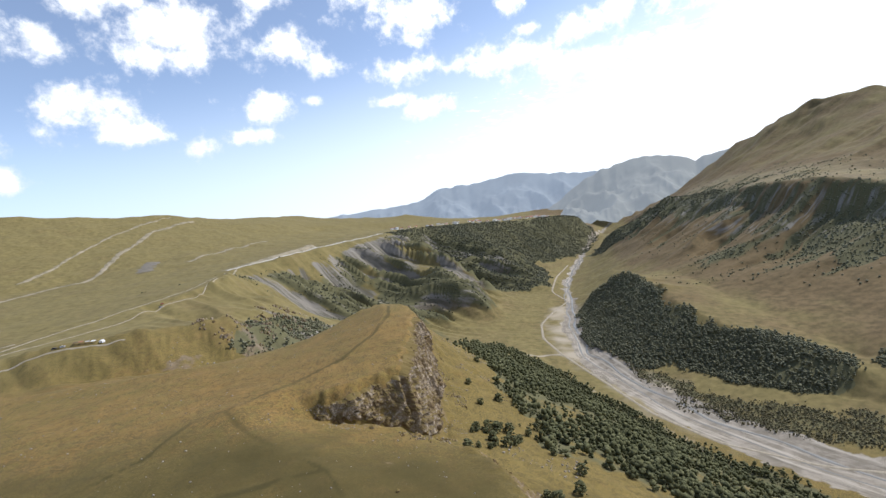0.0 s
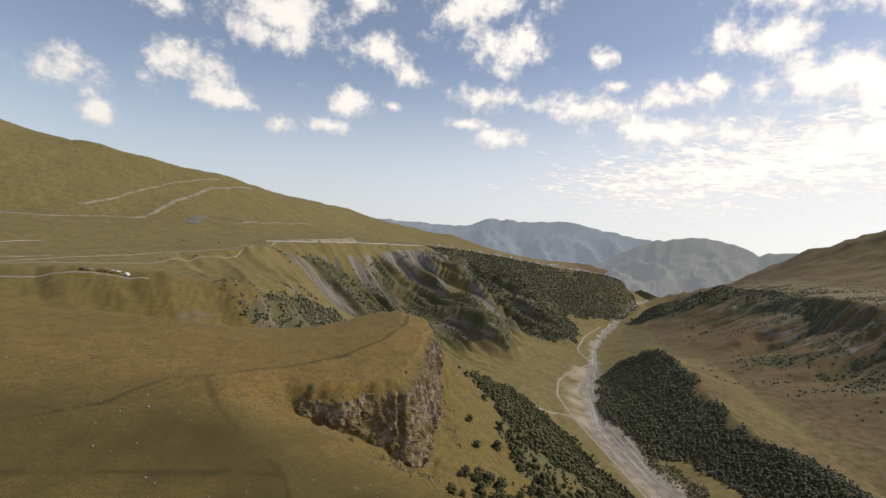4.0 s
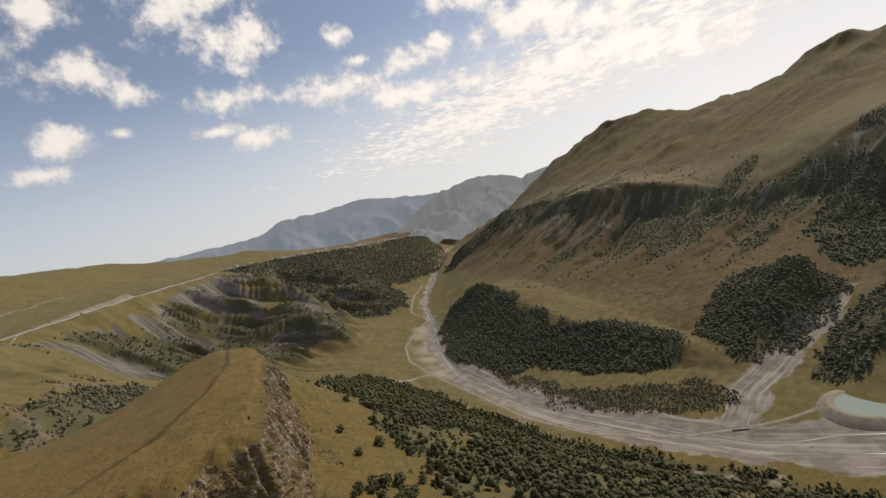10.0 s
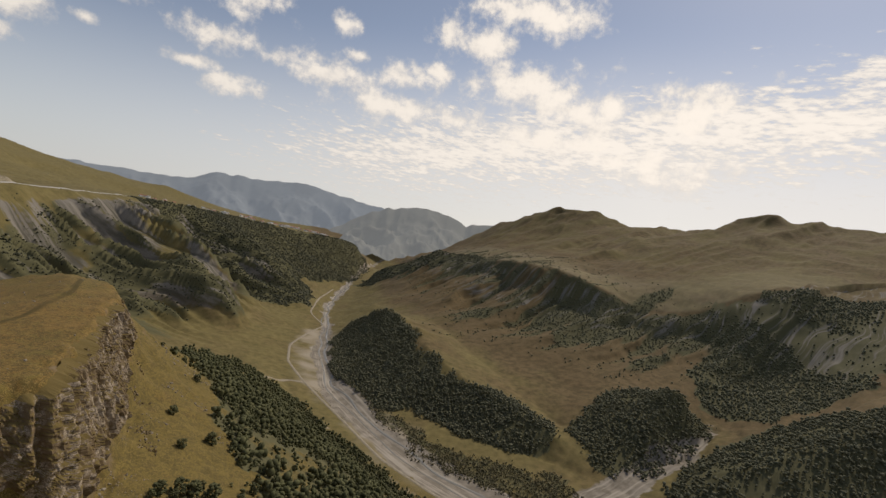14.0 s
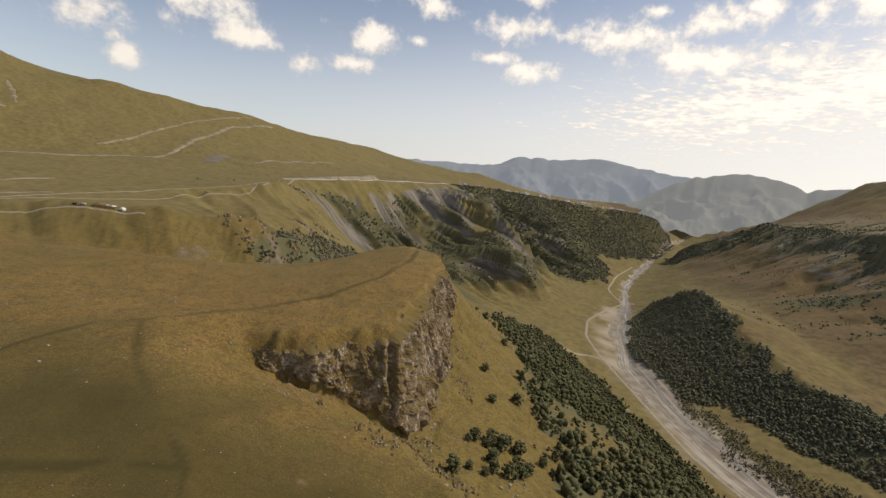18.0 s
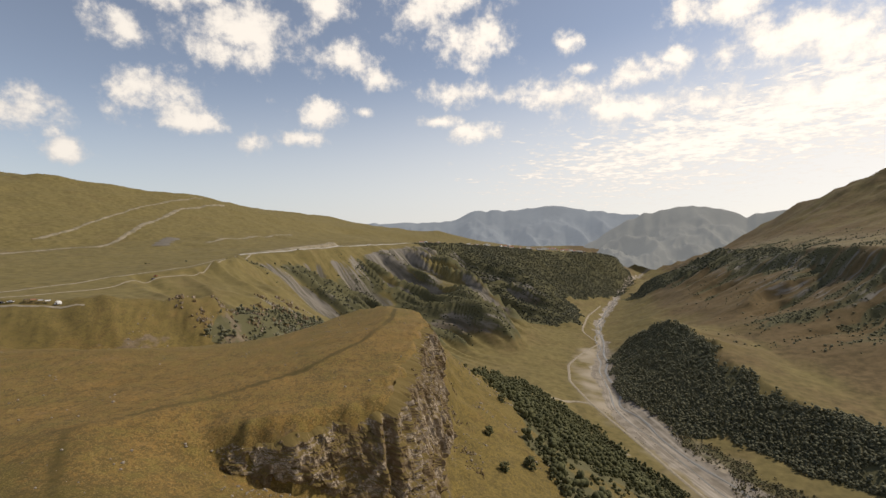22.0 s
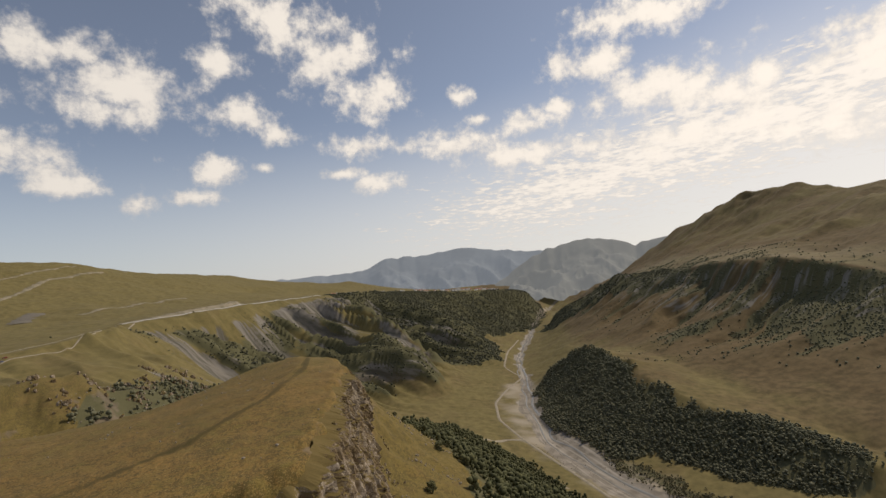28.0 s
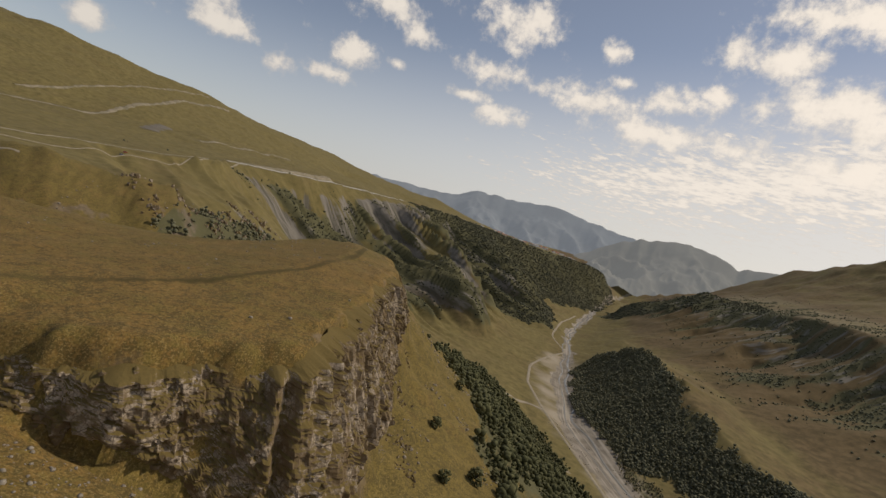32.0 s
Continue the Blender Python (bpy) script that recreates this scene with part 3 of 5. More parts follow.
def streaks(x, y):
    """Lines of scrub that run down the eastern slope."""
    s, d, _ = flow(x, y)
    d = d + 16 * fractal(x, y, 55, 93, 3)
    edge = 0.7 * step(190, 40, d + 40 * fractal(x, y, 120, 94, 3)) * step(-12, 12, d) - 0.2
    return edge + 1.0 * (chutes(s + 300, d) - 0.4) + 0.4 * fractal(x, y, 70, 91, 3) + 0.7 * lattice(s, d * 0.12, 15, 92)


def east_slope(x, y, z):
    return step(60, 95, z) * step(300, 190, z) * step(330, 420, x) * step(500, 640, y) * step(2100, 1700, y) * (to_line(x, y, HUMP) > 60)


def scrubby(x, y, z):
    """Scrub in the gullies of the bare escarpment."""
    s, d, ea = flow(x, y)
    return face_on(s, d, ea, z) * (0.62 - 1.5 * (chutes(s, d) - 0.3) + 0.5 * fractal(x, y, 60, 101, 3) + 0.0035 * (125 - z))


def face_on(s, d, ea, z):
    """1 on the bare escarpment under the rim road, fading out round it."""
    return step(0.5, 0.3, ea) * step(15, 55, d) * step(150, 235, s) * step(1060, 920, s) * step(18, 60, z) * step(640, 420, d)


def forest(x, y, z):
    wx, wy = x + 14 * fractal(x, y, 40, 95, 4), y + 14 * fractal(x, y, 40, 97, 4)
    w = np.zeros(np.shape(x))
    for outline in (WOOD_HUMP, WOOD_BLOCK, WOOD_HILL, WOOD_CLIFF, WOOD_UPPER, WOOD_NOSE):
        w = np.maximum(w, inside(wx, wy, outline) * 1.0)
    w = np.maximum(w, inside(wx, wy, WOOD_SLOPE) * np.clip(0.95 - 0.5 * step(0.15, 0.7, fractal(x, y, 30, 99, 3)), 0, 1))
    w = np.maximum(w, inside(wx, wy, WOOD_GULLY) * 0.75)
    w = np.maximum(w, inside(wx, wy, SCRUB_BANK) * 0.55)
    w = np.maximum(w, east_slope(x, y, z) * (0.15 + 0.6 * step(-0.1, 0.6, streaks(x, y))))
    w = np.maximum(w, face_on(*flow(x, y), z) * (0.3 + 0.5 * step(0.1, 0.6, scrubby(x, y, z))))
    return w


def zones(x, y, z):
    """Gravel, rock and wood, and dryness, ruts with painted cloud shade, and bare soil, for the land's material."""
    s = slope(x, y, 3.0)
    r = np.hypot(x, y)
    wob = fractal(x, y, 45, 61)
    wob = wob + 0.6 * fractal(x, y, 20, 63) * step(900, 600, r)
    wide_ = np.interp(y, [250, 400, 560, 700, 900, 1150, 1300, 1750, 2600], [50, 36, 27, 25, 18, 13, 12, 13, 9])
    gravel = step(12, -12, to_line(x, y, RIVER) - wide_ - 9 * wob) + step(8, -8, to_line(x, y, STREAM) - 20 - 5 * wob)
    gravel = np.clip(gravel, 0, 1) * step(60, 30, z)
    close = within(x, y, -90, 20, 40, 345, 10)
    rock = close * step(0.7, 1.1, s) * 0.3
    fs, fd, ea = flow(x, y)
    face = (ea < 0.4) * step(22, 40, fd) * step(150, 240, fs) * step(1100, 900, fs) * step(40, 62, z) * step(0.2, 0.4, slope(x, y, 12.0))
    chute = chutes(fs, fd)
    scree = step(150, 210, z) * step(520, 620, fs) * step(900, 820, fs) * step(160, 90, fd)
    rock = rock + face * np.clip(0.22 + 0.7 * step(0.35, 0.7, chute) + 0.5 * scree + 0.15 * lattice(fs, fd * 0.3, 55, 149), 0, 1.0)
    rock = rock + 0.34 * (ea > 0.6) * step(0, 20, fd) * step(90, 130, z) * (y > 450) * (y < 2000)
    rock = rock + 0.62 * step(-0.05, 0.7, fractal(x, y, 24, 75, 3)) * within(x, y, -340, 340, -150, 720, 30) * step(0.25, 0.4, s)
    wood = forest(x, y, z)
    dry = 0.36 - 0.22 * step(-60, -160, x) * step(430, 600, r) + 0.2 * step(380, 180, r) * step(-280, -110, x) * step(192, 203, z) + 0.3 * step(380, 500, x) * step(20, 60, z) * (1 - 0.75 * step(215, 300, z))
    dry = dry - 0.4 * step(700, 300, r) * step(196, 186, z) * step(-120, -60, x)
    ledge = (ea > 0.6) * step(6, -10, fd) * step(-230, -120, fd) * (y > 500) * (x > 640)
    dry = dry - 0.3 * ledge
    # cloud shade on the near meadow, put into the grass colour
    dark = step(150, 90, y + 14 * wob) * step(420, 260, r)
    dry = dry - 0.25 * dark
    dry = dry - 0.14 * step(70, 30, z) * step(500, 700, r)
    dry = dry - 0.3 * step(1500, 1800, y) * step(560, 450, x) * step(110, 140, z)
    rut_and_shade = np.clip(0.66 + 0.3 * fractal(x, y, 28, 89, 3), 0.25, 0.85) * dark
    for line in TRACKS:
        d = to_line(x, y, line)
        rut_and_shade = np.maximum(rut_and_shade, step(1.7, 0.6, d + 0.6 * lattice(x, y, 6, 81)) * (0.68 + 0.3 * lattice(x, y, 14, 84) + 0.22 * dark))
    soil = 0.8 * step(0.35, 0.75, fractal(x, y, 18, 85, 3)) * inside(x, y, WOOD_SLOPE) * step(110, 60, z)
    bed = step(0.15, 0.5, gravel)
    brook = to_line(x, y, STREAM) - 20 < to_line(x, y, RIVER) - wide_
    off = np.where(brook, beside(x, y, STREAM), beside(x, y, RIVER))
    run = np.where(brook, 0.9 * x + 0.4 * y, y - 0.6 * x)
    # the last value is distance, where the far grass's painted haze sets in
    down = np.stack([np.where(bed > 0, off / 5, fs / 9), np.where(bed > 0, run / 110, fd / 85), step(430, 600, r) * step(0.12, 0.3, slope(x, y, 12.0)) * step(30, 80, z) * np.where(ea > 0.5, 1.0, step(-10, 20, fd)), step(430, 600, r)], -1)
    down[:, 2] = np.maximum(down[:, 2], 0.5 * bed)
    old = step(46, 14, to_line(x, y, [(265, 435), (205, 540), (185, 640), (150, 770), (140, 880), (155, 980), (190, 1100)]) + 12 * wob) * step(18, 8, z)
    soil = np.maximum(soil, 0.16 * ledge)
    soil = np.maximum(soil, old * np.clip(0.6 + 0.5 * fractal(x, y, 30, 87, 3), 0, 1))
    return np.stack([gravel, np.clip(rock, 0, 1), wood], -1), np.stack([np.clip(dry, 0, 1), np.clip(rut_and_shade, 0, 1), soil], -1), down


SURFACE = []


def surface(x, y):
    """The height of the ground sheet itself."""
    angles, radii, z = SURFACE
    x, y = np.asarray(x, float), np.asarray(y, float)
    u = np.interp(np.arctan2(x, y + 60), angles, np.arange(len(angles)))
    v = np.interp(np.hypot(x, y + 60), radii, np.arange(len(radii)))
    j, i = np.minimum(u.astype(int), len(angles) - 2), np.minimum(v.astype(int), len(radii) - 2)
    p, q = u - j, v - i
    return (z[i, j] * (1 - p) + z[i, j + 1] * p) * (1 - q) + (z[i + 1, j] * (1 - p) + z[i + 1, j + 1] * p) * q


def ground():
    """One sheet from below the flight line to the horizon, finest close by."""
    angles = np.radians(np.concatenate([np.linspace(-180, -66, 60, endpoint=False), np.linspace(-66, 70, 800, endpoint=False), np.linspace(70, 180, 60, endpoint=False)]))
    radii = np.concatenate([[0.0], np.geomspace(14, 640, 380, endpoint=False), np.geomspace(640, 2600, 310, endpoint=False), np.geomspace(2600, 4950, 50)])
    a, r = np.meshgrid(angles, radii)
    x, y = r * np.sin(a), -60 + r * np.cos(a)
    z = height(x, y)
    SURFACE.extend((angles, radii, z))
    n, m = a.shape
    verts = np.stack([x, y, z], -1).reshape(-1, 3)
    i, j = np.meshgrid(np.arange(n - 1), np.arange(m), indexing="ij")
    k = (j + 1) % m
    faces = np.stack([i * m + j, (i + 1) * m + j, (i + 1) * m + k, i * m + k], -1).reshape(-1, 4)
    me = bpy.data.meshes.new("ground")
    me.vertices.add(len(verts))
    me.vertices.foreach_set("co", verts.ravel())
    me.loops.add(faces.size)
    me.loops.foreach_set("vertex_index", faces.ravel())
    me.polygons.add(len(faces))
    me.polygons.foreach_set("loop_start", np.arange(0, faces.size, 4))
    me.polygons.foreach_set("loop_total", np.full(len(faces), 4))
    me.update(calc_edges=True)
    me.validate()
    me.polygons.foreach_set("use_smooth", np.ones(len(faces), bool))
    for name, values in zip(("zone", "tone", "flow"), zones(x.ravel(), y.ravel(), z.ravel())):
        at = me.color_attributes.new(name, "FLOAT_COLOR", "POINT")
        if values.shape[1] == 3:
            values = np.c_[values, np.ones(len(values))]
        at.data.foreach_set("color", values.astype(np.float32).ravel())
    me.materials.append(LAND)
    return tagged(new("ground", me), "dry grassy mountain slopes above a gravel river valley", "ground", kind="structure")


ground()


# ---------------------------------------------------------------- far mountains
def sheet(name, grid, mat, smooth=True, keep=None):
    """A mesh from a grid of places (rows, columns, 3)."""
    n, m = grid.shape[:2]
    i, j = np.meshgrid(np.arange(n - 1), np.arange(m - 1), indexing="ij")
    faces = np.stack([i * m + j, i * m + j + 1, (i + 1) * m + j + 1, (i + 1) * m + j], -1).reshape(-1, 4)
    if keep is not None:
        k = np.maximum(np.maximum(keep[:-1, :-1], keep[1:, 1:]), np.maximum(keep[1:, :-1], keep[:-1, 1:]))
        faces = faces[k.ravel() > -0.39]
    me = bpy.data.meshes.new(name)
    me.from_pydata(grid.reshape(-1, 3).tolist(), [], faces.tolist())
    me.polygons.foreach_set("use_smooth", np.full(len(faces), smooth))
    me.materials.append(mat)
    return me


# distance haze is painted on: blue-grey base colour plus an even emission
def far_material(name, colour, haze_glow):
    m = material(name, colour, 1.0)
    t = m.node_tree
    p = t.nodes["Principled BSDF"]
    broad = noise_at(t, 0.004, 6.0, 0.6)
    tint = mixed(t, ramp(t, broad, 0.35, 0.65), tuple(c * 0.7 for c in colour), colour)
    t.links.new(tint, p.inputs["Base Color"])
    p.inputs["Emission Color"].default_value = (*haze_glow, 1)
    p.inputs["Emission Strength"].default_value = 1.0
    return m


RANGES = [
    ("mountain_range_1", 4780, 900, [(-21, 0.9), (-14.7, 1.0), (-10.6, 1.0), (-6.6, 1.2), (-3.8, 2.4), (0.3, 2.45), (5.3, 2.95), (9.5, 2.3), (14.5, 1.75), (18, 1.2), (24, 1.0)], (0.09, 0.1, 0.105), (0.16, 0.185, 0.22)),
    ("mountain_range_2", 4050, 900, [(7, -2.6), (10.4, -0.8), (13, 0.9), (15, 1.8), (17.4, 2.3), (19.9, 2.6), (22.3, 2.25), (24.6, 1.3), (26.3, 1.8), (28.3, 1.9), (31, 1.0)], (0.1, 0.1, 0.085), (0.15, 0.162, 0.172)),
]
for name, reach, depth, line, colour, haze_glow in RANGES:
    a = np.linspace(line[0][0], line[-1][0], 260)
    top = np.interp(a, *np.array(line).T)
    fall = np.linspace(-0.25, 1, 60)
    A, F = np.meshgrid(np.radians(a), fall)
    D = reach - depth * F
    x, y = D * np.sin(A), D * np.cos(A)
    crest = 270 + reach * np.tan(np.radians(top))[None, :] + 10 * lattice(x[0], y[0], 60, 201)[None, :]
    z = crest - (crest - 60) * np.abs(F) ** 0.9 + (20 - np.abs(lattice(A * reach + 0.5 * D, D * 0.7, 260, 203)) * 90 - np.abs(lattice(A * reach - 0.3 * D, D * 0.8, 110, 204)) * 40 - np.abs(lattice(A * reach, D, 45, 205)) * 16) * step(0, 0.3, np.abs(F))
    tagged(new(name, sheet(name, np.stack([x, y, z], -1), far_material(name, colour, haze_glow))), "hazy blue-grey mountain range behind the valley", "mountain", kind="structure")


# ---------------------------------------------------------------- woods
def leaf_material(name, low, high):
    m = material(name, low, 0.9)
    t = m.node_tree
    p = t.nodes["Principled BSDF"]
    each = node(t, "NewGeometry").outputs["Random Per Island"]
    speck = noise_at(t, 1.3, 4.0, 0.7)
    tint = mixed(t, calc(t, "MULTIPLY", calc(t, "ADD", each, ramp(t, speck, 0.3, 0.7)), 0.5), low, high)
    t.links.new(tint, p.inputs["Base Color"])
    bump = node(t, "Bump", [(2, speck)], i0=0.7, i1=0.6)
    t.links.new(bump.outputs[0], p.inputs["Normal"])
    return m


LEAF_DARK = leaf_material("leaves_dark", (0.1, 0.104, 0.062), (0.2, 0.192, 0.122))
LEAF_SCRUB = leaf_material("leaves_scrub", (0.052, 0.056, 0.035), (0.108, 0.108, 0.07))
LEAF_GREEN = leaf_material("leaves_green", (0.044, 0.05, 0.023), (0.142, 0.138, 0.063))
LEAF_DULL = leaf_material("leaves_dull", (0.1, 0.092, 0.048), (0.18, 0.155, 0.085))


def lump(rng, level, rough=0.4):
    """A small uneven clump of leaves: places and triangles."""
    bm = bmesh.new()
    bmesh.ops.create_icosphere(bm, subdivisions=level, radius=1.0)
    v = np.array([q.co for q in bm.verts])
    f = np.array([[q.index for q in face.verts] for face in bm.faces])
    bm.free()
    return v * (1 + rng.uniform(-rough, rough, (len(v), 1))), f


def crown_shape(rng, lumps, level):
    """A crown about 1 wide and 1.2 high, of several clumps."""
    vs, fs, n = [], [], 0
    for k in range(lumps):
        v, f = lump(rng, level)
        size = rng.uniform(0.22, 0.34) if lumps > 1 else 0.5
        a, h = rng.uniform(0, 6.28), rng.uniform(0.15, 1.0)
        r = 0.34 * math.sqrt(max(0.0, 1 - (h - 0.35) ** 2 / 0.5)) * rng.uniform(0.5, 1.1) if lumps > 1 else 0
        c = (r * math.cos(a), r * math.sin(a), h if lumps > 1 else 0.55)
        vs.append(v * size * [1, 1, 1.15 if lumps == 1 else 0.95] + c)
        fs.append(f + n)
        n += len(v)
    return np.concatenate(vs), np.concatenate(fs)


def wood(name, label, spots, shapes, mat, seed):
    """Many trees or bushes nobody could count, as one mesh. spots: x, y, width, height."""
    rng = np.random.RandomState(seed)
    vs, fs, n = [], [], 0
    pick = rng.randint(len(shapes), size=len(spots))
    turn = rng.uniform(0, 6.28, len(spots))
    base = surface(spots[:, 0], spots[:, 1])
    for k, (v, f) in enumerate(shapes):
        who = np.nonzero(pick == k)[0]
        if not len(who):
            continue
        c, s = np.cos(turn[who])[:, None], np.sin(turn[who])[:, None]
        w, h = spots[who, 2][:, None], spots[who, 3][:, None]
        x = (v[:, 0] * c - v[:, 1] * s) * w + spots[who, 0][:, None]
        y = (v[:, 0] * s + v[:, 1] * c) * w + spots[who, 1][:, None]
        z = v[:, 2] * h + base[who][:, None] - 0.06 * h
        vs.append(np.stack([x, y, z], -1).reshape(-1, 3))
        fs.append((f[None] + (n + np.arange(len(who)) * len(v))[:, None, None]).reshape(-1, 3))
        n += len(who) * len(v)
    verts, faces = np.concatenate(vs), np.concatenate(fs)
    me = bpy.data.meshes.new(name)
    me.vertices.add(len(verts))
    me.vertices.foreach_set("co", verts.ravel())
    me.loops.add(faces.size)
    me.loops.foreach_set("vertex_index", faces.ravel().astype(np.int32))
    me.polygons.add(len(faces))
    me.polygons.foreach_set("loop_start", np.arange(0, faces.size, 3, dtype=np.int32))
    me.polygons.foreach_set("loop_total", np.full(len(faces), 3, dtype=np.int32))
    me.update(calc_edges=True)
    me.materials.append(mat)
    return tagged(new(name, me), label, "trees", kind="stuff")


def spread(outline, gap, seed, keep=None, size=(5, 8), tall=1.15):
    """Jittered spots inside an outline."""
    rng = np.random.RandomState(seed)
    p = np.array(outline, float)
    gx, gy = np.meshgrid(np.arange(p[:, 0].min(), p[:, 0].max(), gap), np.arange(p[:, 1].min(), p[:, 1].max(), gap))
    x, y = gx.ravel() + rng.uniform(-0.48, 0.48, gx.size) * gap, gy.ravel() + rng.uniform(-0.48, 0.48, gx.size) * gap
    wx, wy = x + 14 * fractal(x, y, 40, 95, 4), y + 14 * fractal(x, y, 40, 97, 4)
    ok = inside(wx + rng.normal(0, 4, x.size), wy + rng.normal(0, 4, x.size), outline)
    if keep is not None:
        ok &= rng.uniform(0, 1, x.size) < keep(x, y)
    x, y = x[ok], y[ok]
    w = size[0] + (size[1] - size[0]) * rng.uniform(0, 1, x.size) ** 1.6
    return np.stack([x, y, w, w * tall * rng.uniform(0.8, 1.25, x.size)], -1)


rng = np.random.RandomState(5)
TINY = [crown_shape(rng, 1, 1) for _ in range(5)]
FULL = [crown_shape(rng, 7, 1) for _ in range(6)]
MID = [crown_shape(rng, 4, 1) for _ in range(8)]
LITE = [crown_shape(rng, 3, 1) for _ in range(8)]


def gaps(x, y):
    return np.clip(0.97 - 0.8 * step(-0.05, 0.5, fractal(x, y, 30, 99, 3)) * step(480, 340, y), 0, 1)


def thin(x, y):
    return 0.97 - 0.6 * step(0.45, 0.9, fractal(x, y, 45, 103, 3))


wood("hump_woodland", "dense dark broadleaf wood over a low hump", spread(WOOD_HUMP, 3.0, 11, thin, (2.4, 6.4), 0.9), LITE, LEAF_DARK, 12)
wood("block_woodland", "dense dark wood on the slope above the stream", spread(WOOD_BLOCK, 3.5, 13, thin, (2.2, 6), 0.95), MID, LEAF_DARK, 14)
wood("hill_woodland", "dark wood over a small hill by the pond", spread(WOOD_HILL, 4.2, 15, thin, (2.4, 6.5), 0.95), MID, LEAF_DARK, 16)
slope_spots = spread(WOOD_SLOPE, 2.9, 17, gaps, (1.2, 5.6), 1.0)
near_ones = np.hypot(slope_spots[:, 0], slope_spots[:, 1] - 40) < 250
wood("slope_woodland", "mixed green trees and scrub on the slope under the cliff", slope_spots[~near_ones], LITE, LEAF_GREEN, 18)
wood("slope_thicket", "green trees and bushes close under the cliff", slope_spots[near_ones], FULL, LEAF_GREEN, 19)
wood("gully_thicket", "dark bushes in a grassy gully", spread(WOOD_GULLY, 4.6, 21, lambda x, y: 0.75 - 0.6 * step(0.1, 0.6, fractal(x, y, 40, 105, 3)), (2, 5.5)), MID, LEAF_DARK, 22)
wood("bank_scrub", "low olive scrub on a gravel river bank", spread(SCRUB_BANK, 2.2, 23, lambda x, y: 0.95 - 0.5 * step(0.25, 0.7, fractal(x, y, 25, 107, 3)), (1.0, 3.6), 0.75), LITE, LEAF_DULL, 24)
wood("cliff_woodland", "dark forest on a tall shaded escarpment", spread(WOOD_CLIFF, 5.2, 25, lambda x, y: 0.97 - 0.45 * step(0.4, 0.8, fractal(x, y, 90, 27, 3)), (3, 7), 0.6), TINY, LEAF_SCRUB, 26)
wood("upper_woodland", "dark forest patches on a high mountain slope", spread(WOOD_UPPER, 4.6, 27, lambda x, y: 0.85 - 0.8 * step(0.1, 0.5, fractal(x, y, 120, 29, 3)), (2.4, 5.6), 0.85), TINY, LEAF_DARK, 28)
wood("nose_woodland", "dark scrubby wood on a valley spur", spread(WOOD_NOSE, 5.5, 29, lambda x, y: 0.85 - 0.6 * step(0.2, 0.6, fractal(x, y, 90, 33, 3)), (2.6, 6), 0.7), TINY, LEAF_SCRUB, 30)
SLOPE_BOX = [(330, 500), (1000, 500), (1000, 2100), (330, 2100)]
wood("slope_scrub", "lines of dark scrub down a dry mountain slope", spread(SLOPE_BOX, 4.0, 31, lambda x, y: east_slope(x, y, height(x, y)) * (0.03 + 0.6 * step(0.05, 0.75, streaks(x, y))), (1.4, 4.5), 0.7), TINY, LEAF_DARK, 32)
wood("badland_scrub", "dark bushes between pale eroded gullies", spread(BADLAND, 4.4, 33, lambda x, y: 0.6 * step(0.15, 0.7, scrubby(x, y, height(x, y)) + 0.3 * fractal(x, y, 28, 109, 3)), (1.4, 4.4), 0.7), TINY, LEAF_SCRUB, 34)


# ---------------------------------------------------------------- parts and simple forms
def part(name, bm, mat, parent=None, label=""):
    me = bpy.data.meshes.new(name)
    bm.to_mesh(me)
    bm.free()
    me.materials.append(mat)
    ob = new(name, me)
    if parent is not None:
        ob.parent = parent
    if label:
        tagged(ob, label)
    return ob


def box(x, y, z, w, d, h, bevel=0.0, bm=None):
    """A box with its foot's middle at x, y, z."""
    bm = bm or bmesh.new()
    r = bmesh.ops.create_cube(bm, size=1.0, matrix=Matrix.Translation((x, y, z + h / 2)) @ Matrix.Diagonal((w, d, h, 1)))
    if bevel:
        bmesh.ops.bevel(bm, geom=list({e for v in r["verts"] for e in v.link_edges}), offset=bevel, segments=1, affect="EDGES")
    return bm


def gable(x, y, z, w, d, h, over=0.4, thick=0.25):
    """A pitched roof with its ridge along x."""
    bm = bmesh.new()
    hw, hd = w / 2 + over, d / 2 + over
    for sign in (-1, 1):
        low = z - over * h / (d / 2)
        pts = [(x - hw, y + sign * hd, low), (x + hw, y + sign * hd, low), (x + hw, y, z + h), (x - hw, y, z + h)]
        q = [bm.verts.new(p) for p in pts] + [bm.verts.new((p[0], p[1], p[2] + thick)) for p in pts]
        for f in ((0, 1, 2, 3), (7, 6, 5, 4), (0, 4, 5, 1), (1, 5, 6, 2), (2, 6, 7, 3), (3, 7, 4, 0)):
            bm.faces.new([q[k] for k in f])
    bmesh.ops.recalc_face_normals(bm, faces=bm.faces)
    return bm


def prism(x, y, z, w, d, h, peak):
    """Walls with gable ends, ridge along x."""
    bm = bmesh.new()
    low = [bm.verts.new((x + sx * w / 2, y + sy * d / 2, z)) for sx, sy in ((-1, -1), (1, -1), (1, 1), (-1, 1))]
    top = [bm.verts.new((v.co.x, v.co.y, z + h)) for v in low]
    a, c = bm.verts.new((x - w / 2, y, z + h + peak)), bm.verts.new((x + w / 2, y, z + h + peak))
    for f in ((low[0], low[1], top[1], top[0]), (low[2], low[3], top[3], top[2]), (low[1], low[2], top[2], c, top[1]), (low[3], low[0], top[0], a, top[3]), (top[0], top[1], c, a), (top[2], top[3], a, c), tuple(reversed(low))):
        bm.faces.new(f)
    bmesh.ops.recalc_face_normals(bm, faces=bm.faces)
    return bm


